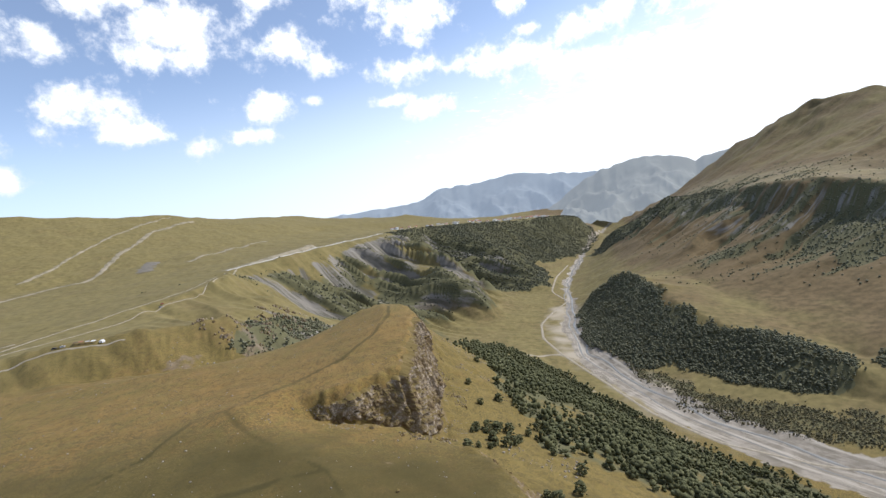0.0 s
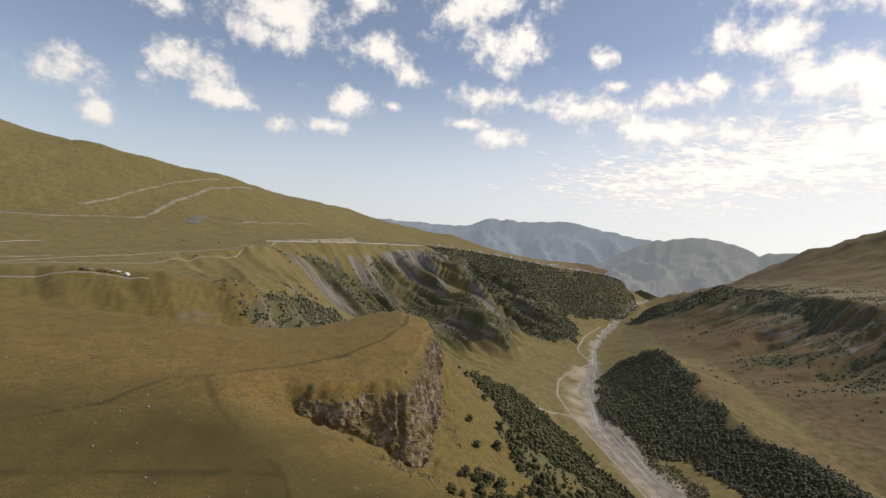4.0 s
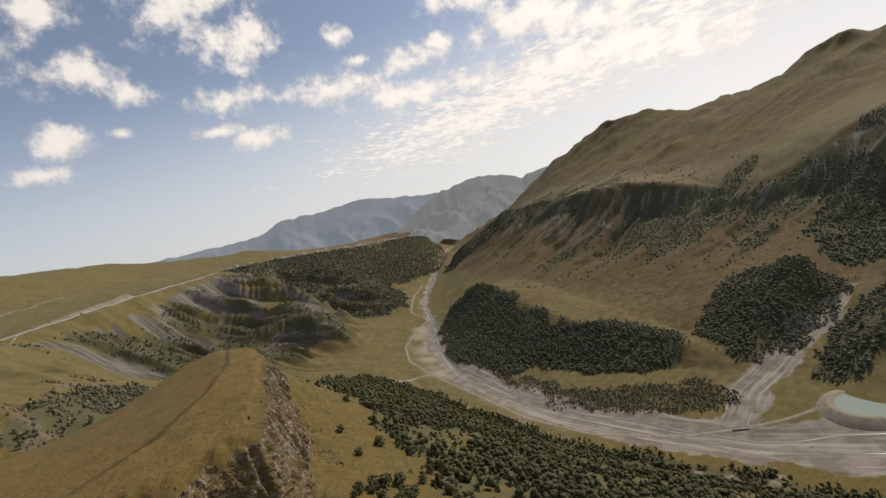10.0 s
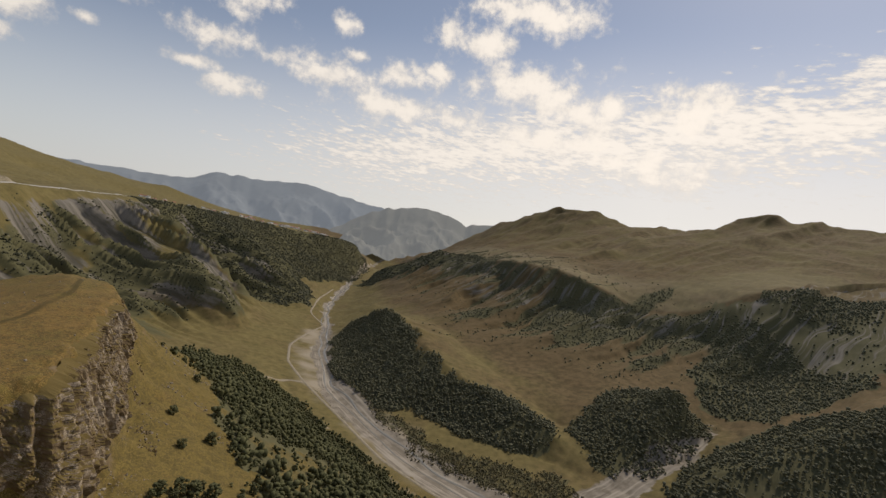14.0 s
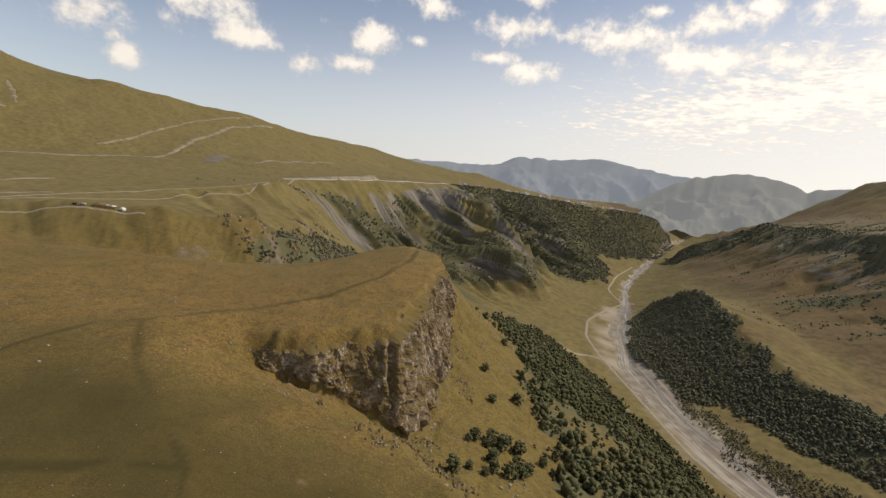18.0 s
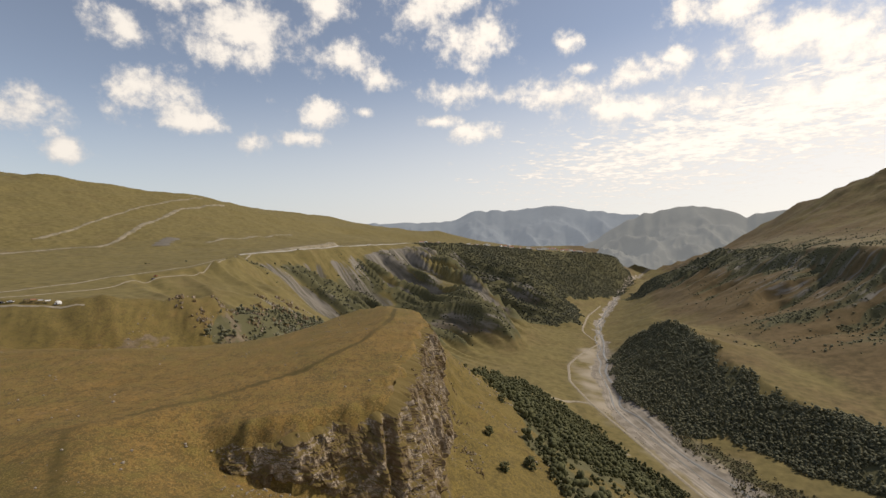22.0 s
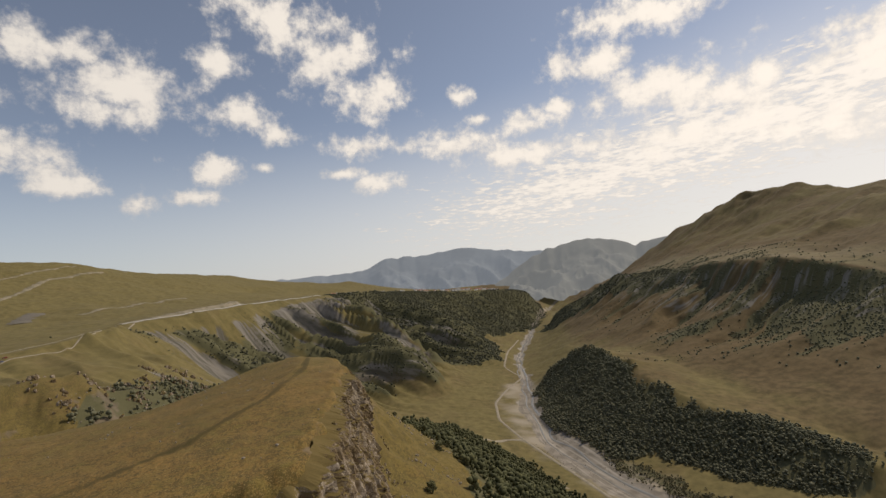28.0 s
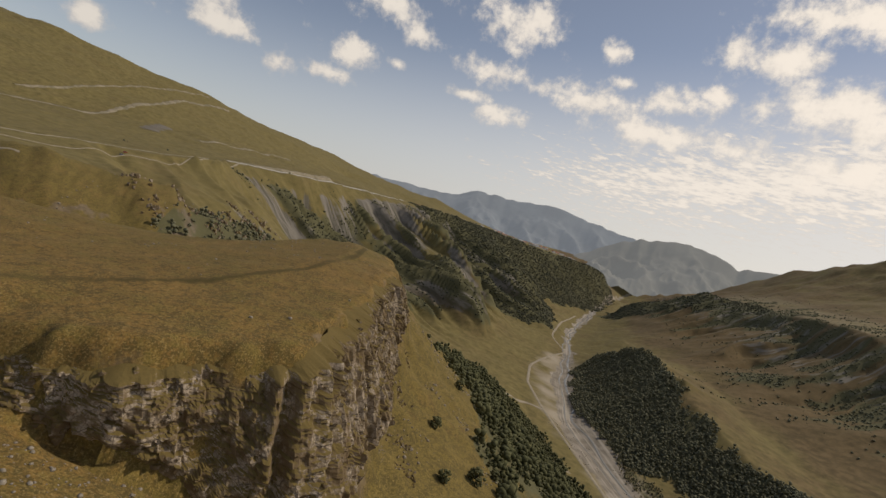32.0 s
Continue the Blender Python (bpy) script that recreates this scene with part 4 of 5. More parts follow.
def worn(name, low, high, scale, rough=0.85, bump_=0.3):
    """A plain surface with stains and grain."""
    m = material(name, low, rough)
    t = m.node_tree
    p = t.nodes["Principled BSDF"]
    k = calc(t, "MULTIPLY", calc(t, "ADD", noise_at(t, scale, 5.0, 0.6), noise_at(t, scale * 7, 4.0, 0.6)), 0.5)
    t.links.new(mixed(t, ramp(t, k, 0.38, 0.62), low, high), p.inputs["Base Color"])
    t.links.new(node(t, "Bump", [(2, k)], i0=bump_, i1=0.3).outputs[0], p.inputs["Normal"])
    return m


DUST = worn("dirt_road", (0.24, 0.205, 0.15), (0.38, 0.33, 0.25), 0.2)
SCAR = worn("bare_earth", (0.16, 0.14, 0.085), (0.34, 0.29, 0.21), 0.05)
PLASTER = worn("plaster", (0.6, 0.55, 0.45), (0.74, 0.69, 0.58), 0.3)
ROOF_RED = worn("red_roof", (0.3, 0.13, 0.085), (0.42, 0.2, 0.14), 0.3)
ROOF_GREY = worn("grey_roof", (0.3, 0.3, 0.3), (0.5, 0.5, 0.5), 0.3)
CONCRETE = worn("concrete", (0.38, 0.36, 0.33), (0.55, 0.53, 0.5), 0.3)
CANVAS = worn("white_canvas", (0.72, 0.72, 0.7), (0.85, 0.85, 0.83), 0.5)
TIMBER = worn("timber", (0.1, 0.07, 0.05), (0.2, 0.15, 0.1), 1.0)
TYRE = worn("tyre", (0.02, 0.02, 0.02), (0.04, 0.04, 0.04), 3.0)
STEEL = worn("steel", (0.3, 0.3, 0.3), (0.45, 0.45, 0.45), 1.0, 0.5)
GLASS = material("window_glass", (0.03, 0.04, 0.05), 0.1)
YELLOW = worn("yellow_paint", (0.5, 0.33, 0.03), (0.62, 0.42, 0.05), 1.0, 0.5)
PAINTS = [worn("car_paint", c, tuple(v * 1.15 for v in c), 1.0, 0.35, 0.05) for c in ((0.6, 0.6, 0.6), (0.05, 0.05, 0.06), (0.12, 0.14, 0.2), (0.3, 0.05, 0.04))]


def drape(name, line, wide_, mat, label, category="road", lift=0.5, kind="structure", wobble=0.0, seed=0):
    """A strip that lies on the ground along a line."""
    p = np.array([(*q[:2], 0) for q in line], float)
    d = np.r_[0, np.cumsum(np.hypot(*np.diff(p[:, :2], axis=0).T))]
    s = np.linspace(0, d[-1], max(8, int(d[-1] / 5)))
    # rounded bends
    x, y = np.interp(s, d, p[:, 0]), np.interp(s, d, p[:, 1])
    for _ in range(6):
        x[1:-1], y[1:-1] = (x[:-2] + 2 * x[1:-1] + x[2:]) / 4, (y[:-2] + 2 * y[1:-1] + y[2:]) / 4
    tx, ty = np.gradient(x), np.gradient(y)
    n = np.hypot(tx, ty)
    w = wide_ / 2 * (1 + wobble * lattice(s, s * 0, 14, seed))
    cols = []
    for k in (-1, -0.4, 0.4, 1):
        u, v = x - ty / n * w * k, y + tx / n * w * k
        cols.append(np.stack([u, v, surface(u, v) + lift * (1 if abs(k) < 1 else 0.2)], -1))
    return tagged(new(name, sheet(name, np.stack(cols, 1), mat)), label, category, kind=kind)


# ---------------------------------------------------------------- roads, river and pond
drape("valley_track", [(402, 351), (373, 356), (330, 371), (281, 394), (217, 443), (177, 525), (154, 624), (116, 772), (100, 866), (111, 972), (152, 1074), (209, 1189), (186, 1292), (242, 1531), (320, 1758)], 4.5, DUST,
      "pale dirt track beside a gravel river", lift=0.6)
drape("side_track", [(40, 715), (92, 766), (119, 763)], 6, DUST, "pale dirt side track over the meadow", lift=0.6, wobble=0.3)
drape("plateau_road", [(-515, 276), (-545, 318), (-514, 331), (-481, 361), (-488, 444), (-488, 489), (-467, 576), (-452, 692), (-475, 820), (-506, 938)], 2.8, DUST, "pale dirt road over a grassy plateau", wobble=0.3)
drape("camp_track", [(-471, 317), (-443, 323), (-417, 338), (-383, 359), (-330, 380)], 1.7, DUST, "pale dirt track to a white tent", wobble=0.3)
drape("upper_track", [(-470, 345), (-440, 420), (-430, 500), (-440, 585), (-420, 650), (-452, 760)], 1.8, DUST, "faint dirt track along a grassy crest", wobble=0.5)
drape("hill_road", [(-1068, 671), (-1004, 728), (-960, 825), (-966, 963), (-921, 1002), (-1022, 1258), (-1118, 1551), (-1133, 1730), (-1132, 1838)], 13, SCAR, "pale switchback road cut into a hillside", lift=1.5, wobble=0.5)
drape("hill_track", [(-1075, 1000), (-1085, 1115), (-1140, 1273), (-1184, 1476), (-1210, 1688), (-1227, 1838)], 8, SCAR, "pale track cut across a hillside", lift=1.5, wobble=0.7)
drape("rim_road", [(-520, 915), (-461, 1044), (-410, 1187), (-361, 1331), (-328, 1467), (-290, 1702), (-200, 1850)], 7, CONCRETE, "grey road along the rim of an escarpment", lift=1.2)
drape("earth_scar", [(-788, 1206), (-802, 1435), (-777, 1683)], 12, SCAR, "pale strip of bare earth on a hillside", "bare earth", 1.2, wobble=0.8, seed=3)
drape("earth_scar_1", [(-560, 346), (-520, 395), (-505, 440)], 9, SCAR, "pale strip of bare earth beside a road", "bare earth", wobble=0.9, seed=4)
drape("earth_scar_2", [(-1377, 835), (-1265, 788), (-1184, 760), (-1050, 702)], 26, SCAR, "pale scree chute under a mountain top", "bare earth", 1.5, wobble=0.8, seed=5)
drape("earth_scar_3", [(-905, 1240), (-870, 1165), (-820, 1080)], 30, worn("grey_scree", (0.14, 0.125, 0.1), (0.21, 0.185, 0.145), 0.05), "dark grey scree patch on a hillside", "bare earth", 1.2, wobble=0.7, seed=6)


for line, wide_ in (([(-1549, 1069), (-1440, 1015), (-1330, 978)], 14), ([(-1510, 1123), (-1430, 1080), (-1351, 1027)], 9), ([(-643, 478), (-655, 520), (-650, 558)], 5), ([(-330, 172), (-285, 190), (-262, 191), (-240, 183)], 1.2)):
    drape("earth_scar", line, wide_, SCAR, "thin pale strip of bare earth in grass", "bare earth", 0.4 if wide_ < 3 else 1.2, wobble=0.9, seed=9)


def earth_bank():
    """The cut bank of pale earth above the rim road."""
    s = np.linspace(0, 1, 90)
    x, y = np.interp(s, [0, 0.35, 1], [-528, -474, -424]), np.interp(s, [0, 0.35, 1], [930, 1045, 1200])
    top = np.interp(s, [0, 0.25, 0.6, 0.93, 1], [1, 5, 8, 11, 1]) * (1 + 0.08 * lattice(s * 30, s, 1, 301))
    g = surface(x, y)
    rows = [np.stack([x + dx, y + dy, g + k * top - 0.5], -1) for dx, dy, k in ((9, -3, 0), (5, -1, 0.55), (1, 0, 0.95), (-7, 3, 1.0), (-22, 8, 0.1))]
    tagged(new("earth_bank", sheet("earth_bank", np.stack(rows, 1), SCAR)), "pale bank of cut earth above a road", "bank", kind="structure")


earth_bank()
WATER = material("river_water", (0.25, 0.24, 0.215), 0.25)
mid_line = [(q[0], q[1]) for q in RIVER[1:13]]
for k, (side, wide_) in enumerate(((-9, 3.5), (12, 2.2))):
    p = along([(x, y, 0) for x, y in mid_line], 12)
    d = np.gradient(p[:, :2], axis=0)
    nrm = np.stack([-d[:, 1], d[:, 0]], 1) / np.hypot(*d.T)[:, None]
    swing = side * np.interp(p[:, 1], [300, 900, 1700], [1.0, 0.6, 0.3]) + 9 * lattice(np.arange(len(p)) * 12.0, 0 * p[:, 0], 60, 311 + k)
    drape("water_channel_%d" % (k + 1), [tuple(q) for q in p[:, :2] + nrm * swing[:, None]], wide_, WATER, "shallow grey braided river channel", "water", 0.35, wobble=0.5, seed=320 + k)


def pond():
    cx, cy, r = 429, 327, 27
    a = np.linspace(0, 2 * math.pi, 73)
    level = float(surface(cx, cy)) + 1.0
    rings = []
    for k, dz in ((0.86, -0.4), (1.0, 0.7), (1.08, 0.9), (1.16, 0.6), (1.45, -2)):
        u, v = cx + r * k * np.cos(a) * 1.02, cy + r * k * np.sin(a) * 0.94
        z = np.full_like(u, level + dz) if k < 1.4 else np.minimum(surface(u, v) - 0.4, level)
        rings.append(np.stack([u, v, z], -1))
    bank = new("pond", sheet("pond", np.stack(rings, 0), worn("pond_bank", (0.24, 0.2, 0.14), (0.36, 0.31, 0.23), 0.2)))
    tagged(bank, "round reservoir of pale green water inside an earth bank", "pond")
    bm = bmesh.new()
    bmesh.ops.create_circle(bm, cap_ends=True, segments=72, radius=r * 0.96)
    bmesh.ops.transform(bm, verts=bm.verts, matrix=Matrix.Translation((cx, cy, level)) @ Matrix.Diagonal((1.02, 0.94, 1, 1)))
    part("water", bm, material("pond_water", (0.3, 0.36, 0.28), 0.12), bank, "still pale green water")
    bm = box(0, 0, 0, 14, 2.2, 0.6, 0.1)
    bmesh.ops.transform(bm, verts=bm.verts, matrix=pose(cx - 8, cy - r * 0.93, level + 0.6, 0, 0, -10))
    part("spillway", bm, CANVAS, bank, "white concrete spillway")


pond()


def bridge():
    z = float(surface(330, 371)) + 0.7
    root = new("bridge")
    root.matrix_world = pose(330, 371, z, 0, 0, -28)
    part("deck", box(0, 0, 0, 14, 4.2, 0.4, 0.05), DUST, root, "dusty road deck")
    for side in (-1, 1):
        part("railing", box(0, side * 2.05, 0.4, 14, 0.12, 0.6, 0.02), CANVAS, root, "white painted railing")
        part("abutment", box(side * 6, 0, -1.6, 1.6, 4.4, 1.6, 0.1), CONCRETE, root)
    tagged(root, "small concrete bridge over a gravel river bed", "bridge")


bridge()


# ---------------------------------------------------------------- the cliff
def rock_material():
    m = material("cliff_rock", (0.2, 0.17, 0.14), 0.95)
    t = m.node_tree
    p = t.nodes["Principled BSDF"]
    grain, patch, big = noise_at(t, 2.2, 6.0, 0.7), noise_at(t, 0.35, 5.0, 0.6), noise_at(t, 0.09, 4.0, 0.6)
    at = node(t, "VectorMath", [(0, node(t, "NewGeometry").outputs["Position"])], operation="ADD")
    jog = node(t, "VectorMath", [(0, node(t, "TexNoise", i2=0.9, i3=4.0).outputs[1])], operation="SCALE")
    jog.inputs["Scale"].default_value = 1.6
    t.links.new(jog.outputs[0], at.inputs[1])
    cracks = []
    for scale in (0.55, 1.7):
        v = node(t, "TexVoronoi", [(0, at.outputs[0])], i2=scale)
        v.feature = "DISTANCE_TO_EDGE"
        cracks.append(ramp(t, v.outputs["Distance"], 0.0, 0.05 if scale < 1 else 0.07))
    joint = calc(t, "MULTIPLY", cracks[0], calc(t, "ADD", calc(t, "MULTIPLY", cracks[1], 0.6), 0.4))
    stone_ = mixed(t, ramp(t, grain, 0.3, 0.7), (0.22, 0.175, 0.128), (0.5, 0.42, 0.325))
    stone_ = mixed(t, joint, (0.115, 0.09, 0.064), stone_)
    earth = mixed(t, grain, (0.11, 0.078, 0.044), (0.21, 0.15, 0.085))
    c = mixed(t, ramp(t, calc(t, "ADD", patch, calc(t, "MULTIPLY", big, 0.6)), 0.68, 0.88), stone_, earth)
    up = node(t, "SeparateXYZ", [(0, node(t, "NewGeometry").outputs["True Normal"])]).outputs[2]
    turf = ramp(t, calc(t, "ADD", up, calc(t, "MULTIPLY", calc(t, "SUBTRACT", patch, 0.5), 0.9)), 0.5, 0.74)
    c = mixed(t, turf, c, mixed(t, grain, (0.1, 0.08, 0.028), (0.2, 0.14, 0.05)))
    t.links.new(c, p.inputs["Base Color"])
    t.links.new(node(t, "Bump", [(2, calc(t, "ADD", calc(t, "MULTIPLY", grain, 0.6), calc(t, "MULTIPLY", joint, 0.5)))], i0=0.9, i1=0.6).outputs[0], p.inputs["Normal"])
    return m


ROCK = rock_material()


def cell(u, v, su, sv, seed):
    """Random values in staggered blocks."""
    g = np.random.RandomState(seed).uniform(0, 1, (256, 256))
    i = np.floor(v / sv).astype(int) % 256
    j = np.floor(u / su + g[i, 7] * 3).astype(int) % 256
    return g[i, j]


def cliff_face(name, rim, foot, label, upright, out, seed, drop=0.3):
    """A broken rock wall between a rim and a foot line. upright: 0 bedded to 1 split into pillars, from place to place along it."""
    n = 0.32
    pr = along(rim, n)
    q = np.array(foot, float)
    d = np.r_[0, np.cumsum(np.hypot(*np.diff(q[:, :2], axis=0).T))]
    w = np.array(rim, float)
    dr = np.r_[0, np.cumsum(np.hypot(*np.diff(w[:, :2], axis=0).T))]
    # rim and foot corners go together
    share = np.interp(np.arange(len(pr)) * n, dr, np.arange(len(w)))
    pf = np.stack([np.interp(share, np.arange(len(q)), q[:, k]) for k in range(3)], 1)
    for line in (pr, pf):
        for _ in range(25):
            line[1:-1] = (line[:-2] + 2 * line[1:-1] + line[2:]) / 4
    across = pf[:, :2] - pr[:, :2]
    tan = np.gradient(pr[:, :2], axis=0)
    for _ in range(60):
        tan[1:-1] = (tan[:-2] + tan[1:-1] + tan[2:]) / 3
    nrm = np.stack([tan[:, 1], -tan[:, 0]], 1) / np.hypot(*tan.T)[:, None]
    nrm = nrm * np.sign((nrm * across).sum())
    tall = np.linalg.norm(pr - pf, axis=1)
    rows = int(tall.max() / 0.32)
    v = np.linspace(0, 1, rows)[:, None]
    u = (np.arange(len(pr)) * n)[None, :] + 0 * v
    up = np.interp(u, *np.array(upright).T)
    z = pr[None, :, 2] * (1 - v) + pf[None, :, 2] * v - drop * (1 - v)
    uu, zz = u + 1.2 * lattice(z, u, 5, seed), z + 0.9 * lattice(u, z, 6, seed + 1)
    bed = 1.3 * cell(uu, zz, 3.4, 1.9, seed + 2) + 0.9 * cell(uu, zz, 1.5, 0.8, seed + 3) + 0.5 * cell(uu, zz, 0.8, 0.42, seed + 8)
    pillar = 2.0 * cell(zz, uu, 9, 1.9, seed + 4) + 1.1 * cell(zz, uu, 3.2, 0.9, seed + 5) + 0.5 * cell(zz, uu, 1.4, 0.6, seed + 8)
    push = bed * (1 - up) + pillar * up + 2.6 * lattice(uu, zz * (1 - 0.6 * up), 10, seed + 6) + 0.5 * lattice(uu, zz, 1.5, seed + 7) + out
    rag = fractal(u, z * 0.3, 9, seed + 9, 3)
    top = (v * tall - 0.1 - 1.3 * np.abs(rag)) / 1.8
    low = ((1 - v) * tall - 1.5 - 4.5 * np.abs(fractal(u, z * 0.2, 7, seed + 12, 3))) / 3.0
    edge = np.clip(np.minimum(np.minimum(top, low), np.minimum(u, u.max() - u) / 6.0 - 0.3), -0.4, 1)
    edge = np.maximum(edge, -0.4)
    push = np.where(edge > 0, push * edge - 1.0 * (1 - edge), -1.0 + 3 * edge)
    x = pr[None, :, 0] * (1 - v) + pf[None, :, 0] * v + nrm[None, :, 0] * push
    y = pr[None, :, 1] * (1 - v) + pf[None, :, 1] * v + nrm[None, :, 1] * push
    grid = np.stack([x, y, z], -1)
    ob = new(name, sheet(name, grid, ROCK, False, edge))
    return tagged(ob, label, "cliff", kind="structure"), grid, edge


def stone_mesh(name, seed, level=1, squash=(1, 1, 1)):
    rs = np.random.RandomState(seed)
    bm = bmesh.new()
    bmesh.ops.create_icosphere(bm, subdivisions=level, radius=0.5)
    for w in bm.verts:
        k = 1 + rs.uniform(-0.3, 0.3)
        w.co = (w.co.x * k * squash[0], w.co.y * k * squash[1], w.co.z * k * squash[2])
    for _ in range(3):
        cut = Vector(rs.normal(size=3)).normalized()
        for w in bm.verts:
            over = w.co.dot(cut) - 0.3
            if over > 0:
                w.co -= cut * over
    me = bpy.data.meshes.new(name)
    bm.to_mesh(me)
    bm.free()
    me.materials.append(ROCK)
    return me


def studded(face, grid, edge, count, seed, squash, size):
    """Loose blocks set in a rock wall, each a part of it."""
    rs = np.random.RandomState(seed)
    kinds = [stone_mesh("rock_block", seed * 10 + k, 1, squash) for k in range(6)]
    made = 0
    while made < count:
        i, j = rs.randint(3, grid.shape[0] - 2), rs.randint(4, grid.shape[1] - 4)
        if edge[i, j] < 0.4:
            continue
        made += 1
        ob = new("rock_block", kinds[rs.randint(6)])
        ob.parent = face
        s = rs.uniform(*size)
        ob.matrix_basis = Matrix.Translation(grid[i, j]) @ pose(0, 0, 0, rs.uniform(-20, 20), rs.uniform(-20, 20), rs.uniform(0, 360)) @ Matrix.Scale(s, 4)


SOUTH_RIM = [(-82, 158, 206.5), (-73, 157, 208.5), (-66, 159, 209.5), (-59, 160, 209.5), (-51, 167, 210), (-45, 172, 210), (-38, 177, 211)]
SOUTH_FOOT = [(-75, 152, 202), (-67, 152, 198.5), (-60, 152.5, 196), (-52, 156, 192), (-43, 160, 187), (-33, 163, 182), (-26, 167, 178)]
EAST_RIM = [(-38, 176, 211), (-37, 187, 212), (-39, 205, 213), (-40, 222, 214), (-44, 260, 214), (-48, 298, 212)]
EAST_BASE = [(-26, 167, 178), (-24, 184, 178), (-25, 203, 179), (-28, 225, 182), (-34, 262, 190), (-42, 298, 200)]
face_a = cliff_face("cliff", SOUTH_RIM + EAST_RIM[1:], SOUTH_FOOT + EAST_BASE[1:], "broken grey-brown rock face, bedded and split into pillars", [(0, 0.1), (44, 0.2), (62, 0.9), (200, 0.9)], 0.5, 401)
studded(*face_a, 260, 41, (1.1, 1.0, 0.9), (0.4, 1.7))
LOW_RIM = [(-48, 149, 199.5), (-34, 143.5, 197.5), (-22, 134.5, 196.5), (-8, 125, 198), (4, 102, 199)]
LOW_FOOT = [(-36, 150, 188), (-24, 146, 184), (-12, 142, 183), (4, 132, 180), (17, 108, 181)]
face_c = cliff_face("cliff_low", LOW_RIM, LOW_FOOT, "low crumbling rock edge below a meadow", [(0, 0.4), (100, 0.4)], 0.5, 461)
studded(*face_c, 60, 47, (1, 1, 0.9), (0.5, 1.8))


def stones(name, label, outline, count, seed, size, keep=None):
    """Scattered stones nobody could count."""
    rs = np.random.RandomState(seed)
    p = np.array(outline, float)
    x, y = rs.uniform(p[:, 0].min(), p[:, 0].max(), count * 4), rs.uniform(p[:, 1].min(), p[:, 1].max(), count * 4)
    ok = inside(x, y, outline) & (fractal(x, y, 22, seed, 3) > 0.05)
    x, y = x[ok][:count], y[ok][:count]
    w = size[0] + (size[1] - size[0]) * rs.uniform(0, 1, len(x)) ** 3
    shapes = []
    for k in range(5):
        v, f = lump(rs, 1, 0.3)
        shapes.append((v * [0.5, 0.5, 0.35] + [0, 0, 0.2], f))
    return tagged(wood(name, label, np.stack([x, y, w, w], -1), shapes, PALE_STONE, seed), "", "stones")


PALE_STONE = worn("pale_stone", (0.2, 0.172, 0.135), (0.36, 0.315, 0.25), 1.0)
stones("meadow_stones", "small pale stones in dry grass", [(-300, 60), (20, 60), (-30, 140), (-60, 320), (-260, 220)], 700, 51, (0.15, 0.9))
stones("cliff_stones", "pale broken stones under a cliff", [(-72, 146), (-62, 140), (-30, 134), (-8, 150), (-10, 240), (-30, 320), (-33, 290), (-26, 200), (-28, 166), (-52, 150)], 1500, 59, (0.18, 0.75))
stones("slope_stones", "pale stones on a green slope", [(-30, 140), (20, 110), (40, 190), (0, 330), (-35, 330), (-25, 200)], 600, 53, (0.3, 1.5))
stones("river_stones", "grey boulders on a gravel river bed", [(340, 300), (300, 420), (180, 560), (110, 740), (190, 780), (230, 620), (330, 430), (420, 330)], 900, 55, (0.5, 2.0))
stones("bank_stones", "pale stones under a bare slope", [(-290, 360), (-150, 360), (-180, 700), (-330, 700)], 600, 57, (0.5, 2.4))
BOULDER = stone_mesh("boulder", 77, 2, (1.2, 0.9, 0.8))
for x, y, s in ((-55, 60, 1.6), (-26, 89, 1.2), (-9, 85, 1.4), (-5, 74, 1.0), (-46, 143, 1.8)):
    ob = new("boulder", BOULDER)
    ob.matrix_basis = pose(x, y, float(surface(x, y)) + 0.2 * s, 0, 0, 40 * x) @ Matrix.Scale(s, 4)
    tagged(ob, "pale weathered boulder in dry meadow grass", "boulder", "boulders in the meadow")


def outcrop(x, y, size, seed):
    rs = np.random.RandomState(seed)
    root = new("rock_outcrop")
    z = float(surface(x, y))
    root.matrix_world = pose(x, y, z)
    kinds = [stone_mesh("rock_rib", seed * 7 + k, 1, (0.6, 0.8, 1.5)) for k in range(3)]
    for _ in range(20):
        ob = new("rock_rib", kinds[rs.randint(3)])
        ob.parent = root
        dx, dy = rs.normal(0, size * 0.6, 2)
        s = rs.uniform(0.25, 0.62) * size
        ob.matrix_basis = pose(dx, dy, float(surface(x + dx, y + dy)) - z + 0.1 * s, rs.uniform(-25, 25), rs.uniform(-25, 25), rs.uniform(0, 360)) @ Matrix.Scale(s, 4)
    tagged(root, "brown rock ribs sticking out of a grassy slope", "rocks", "outcrops on the grassy spur")


for k, (x, y, size) in enumerate(((-285, 430, 9), (-262, 455, 8), (-250, 500, 10), (-262, 560, 12), (-280, 610, 14), (-258, 420, 7), (-300, 660, 14), (-240, 470, 7), (-276, 520, 8), (-236, 520, 6), (-246, 590, 8), (-292, 580, 9), (-268, 640, 9), (-316, 620, 8), (-225, 440, 6), (-272, 478, 6))):
    outcrop(x, y, size, 500 + k)


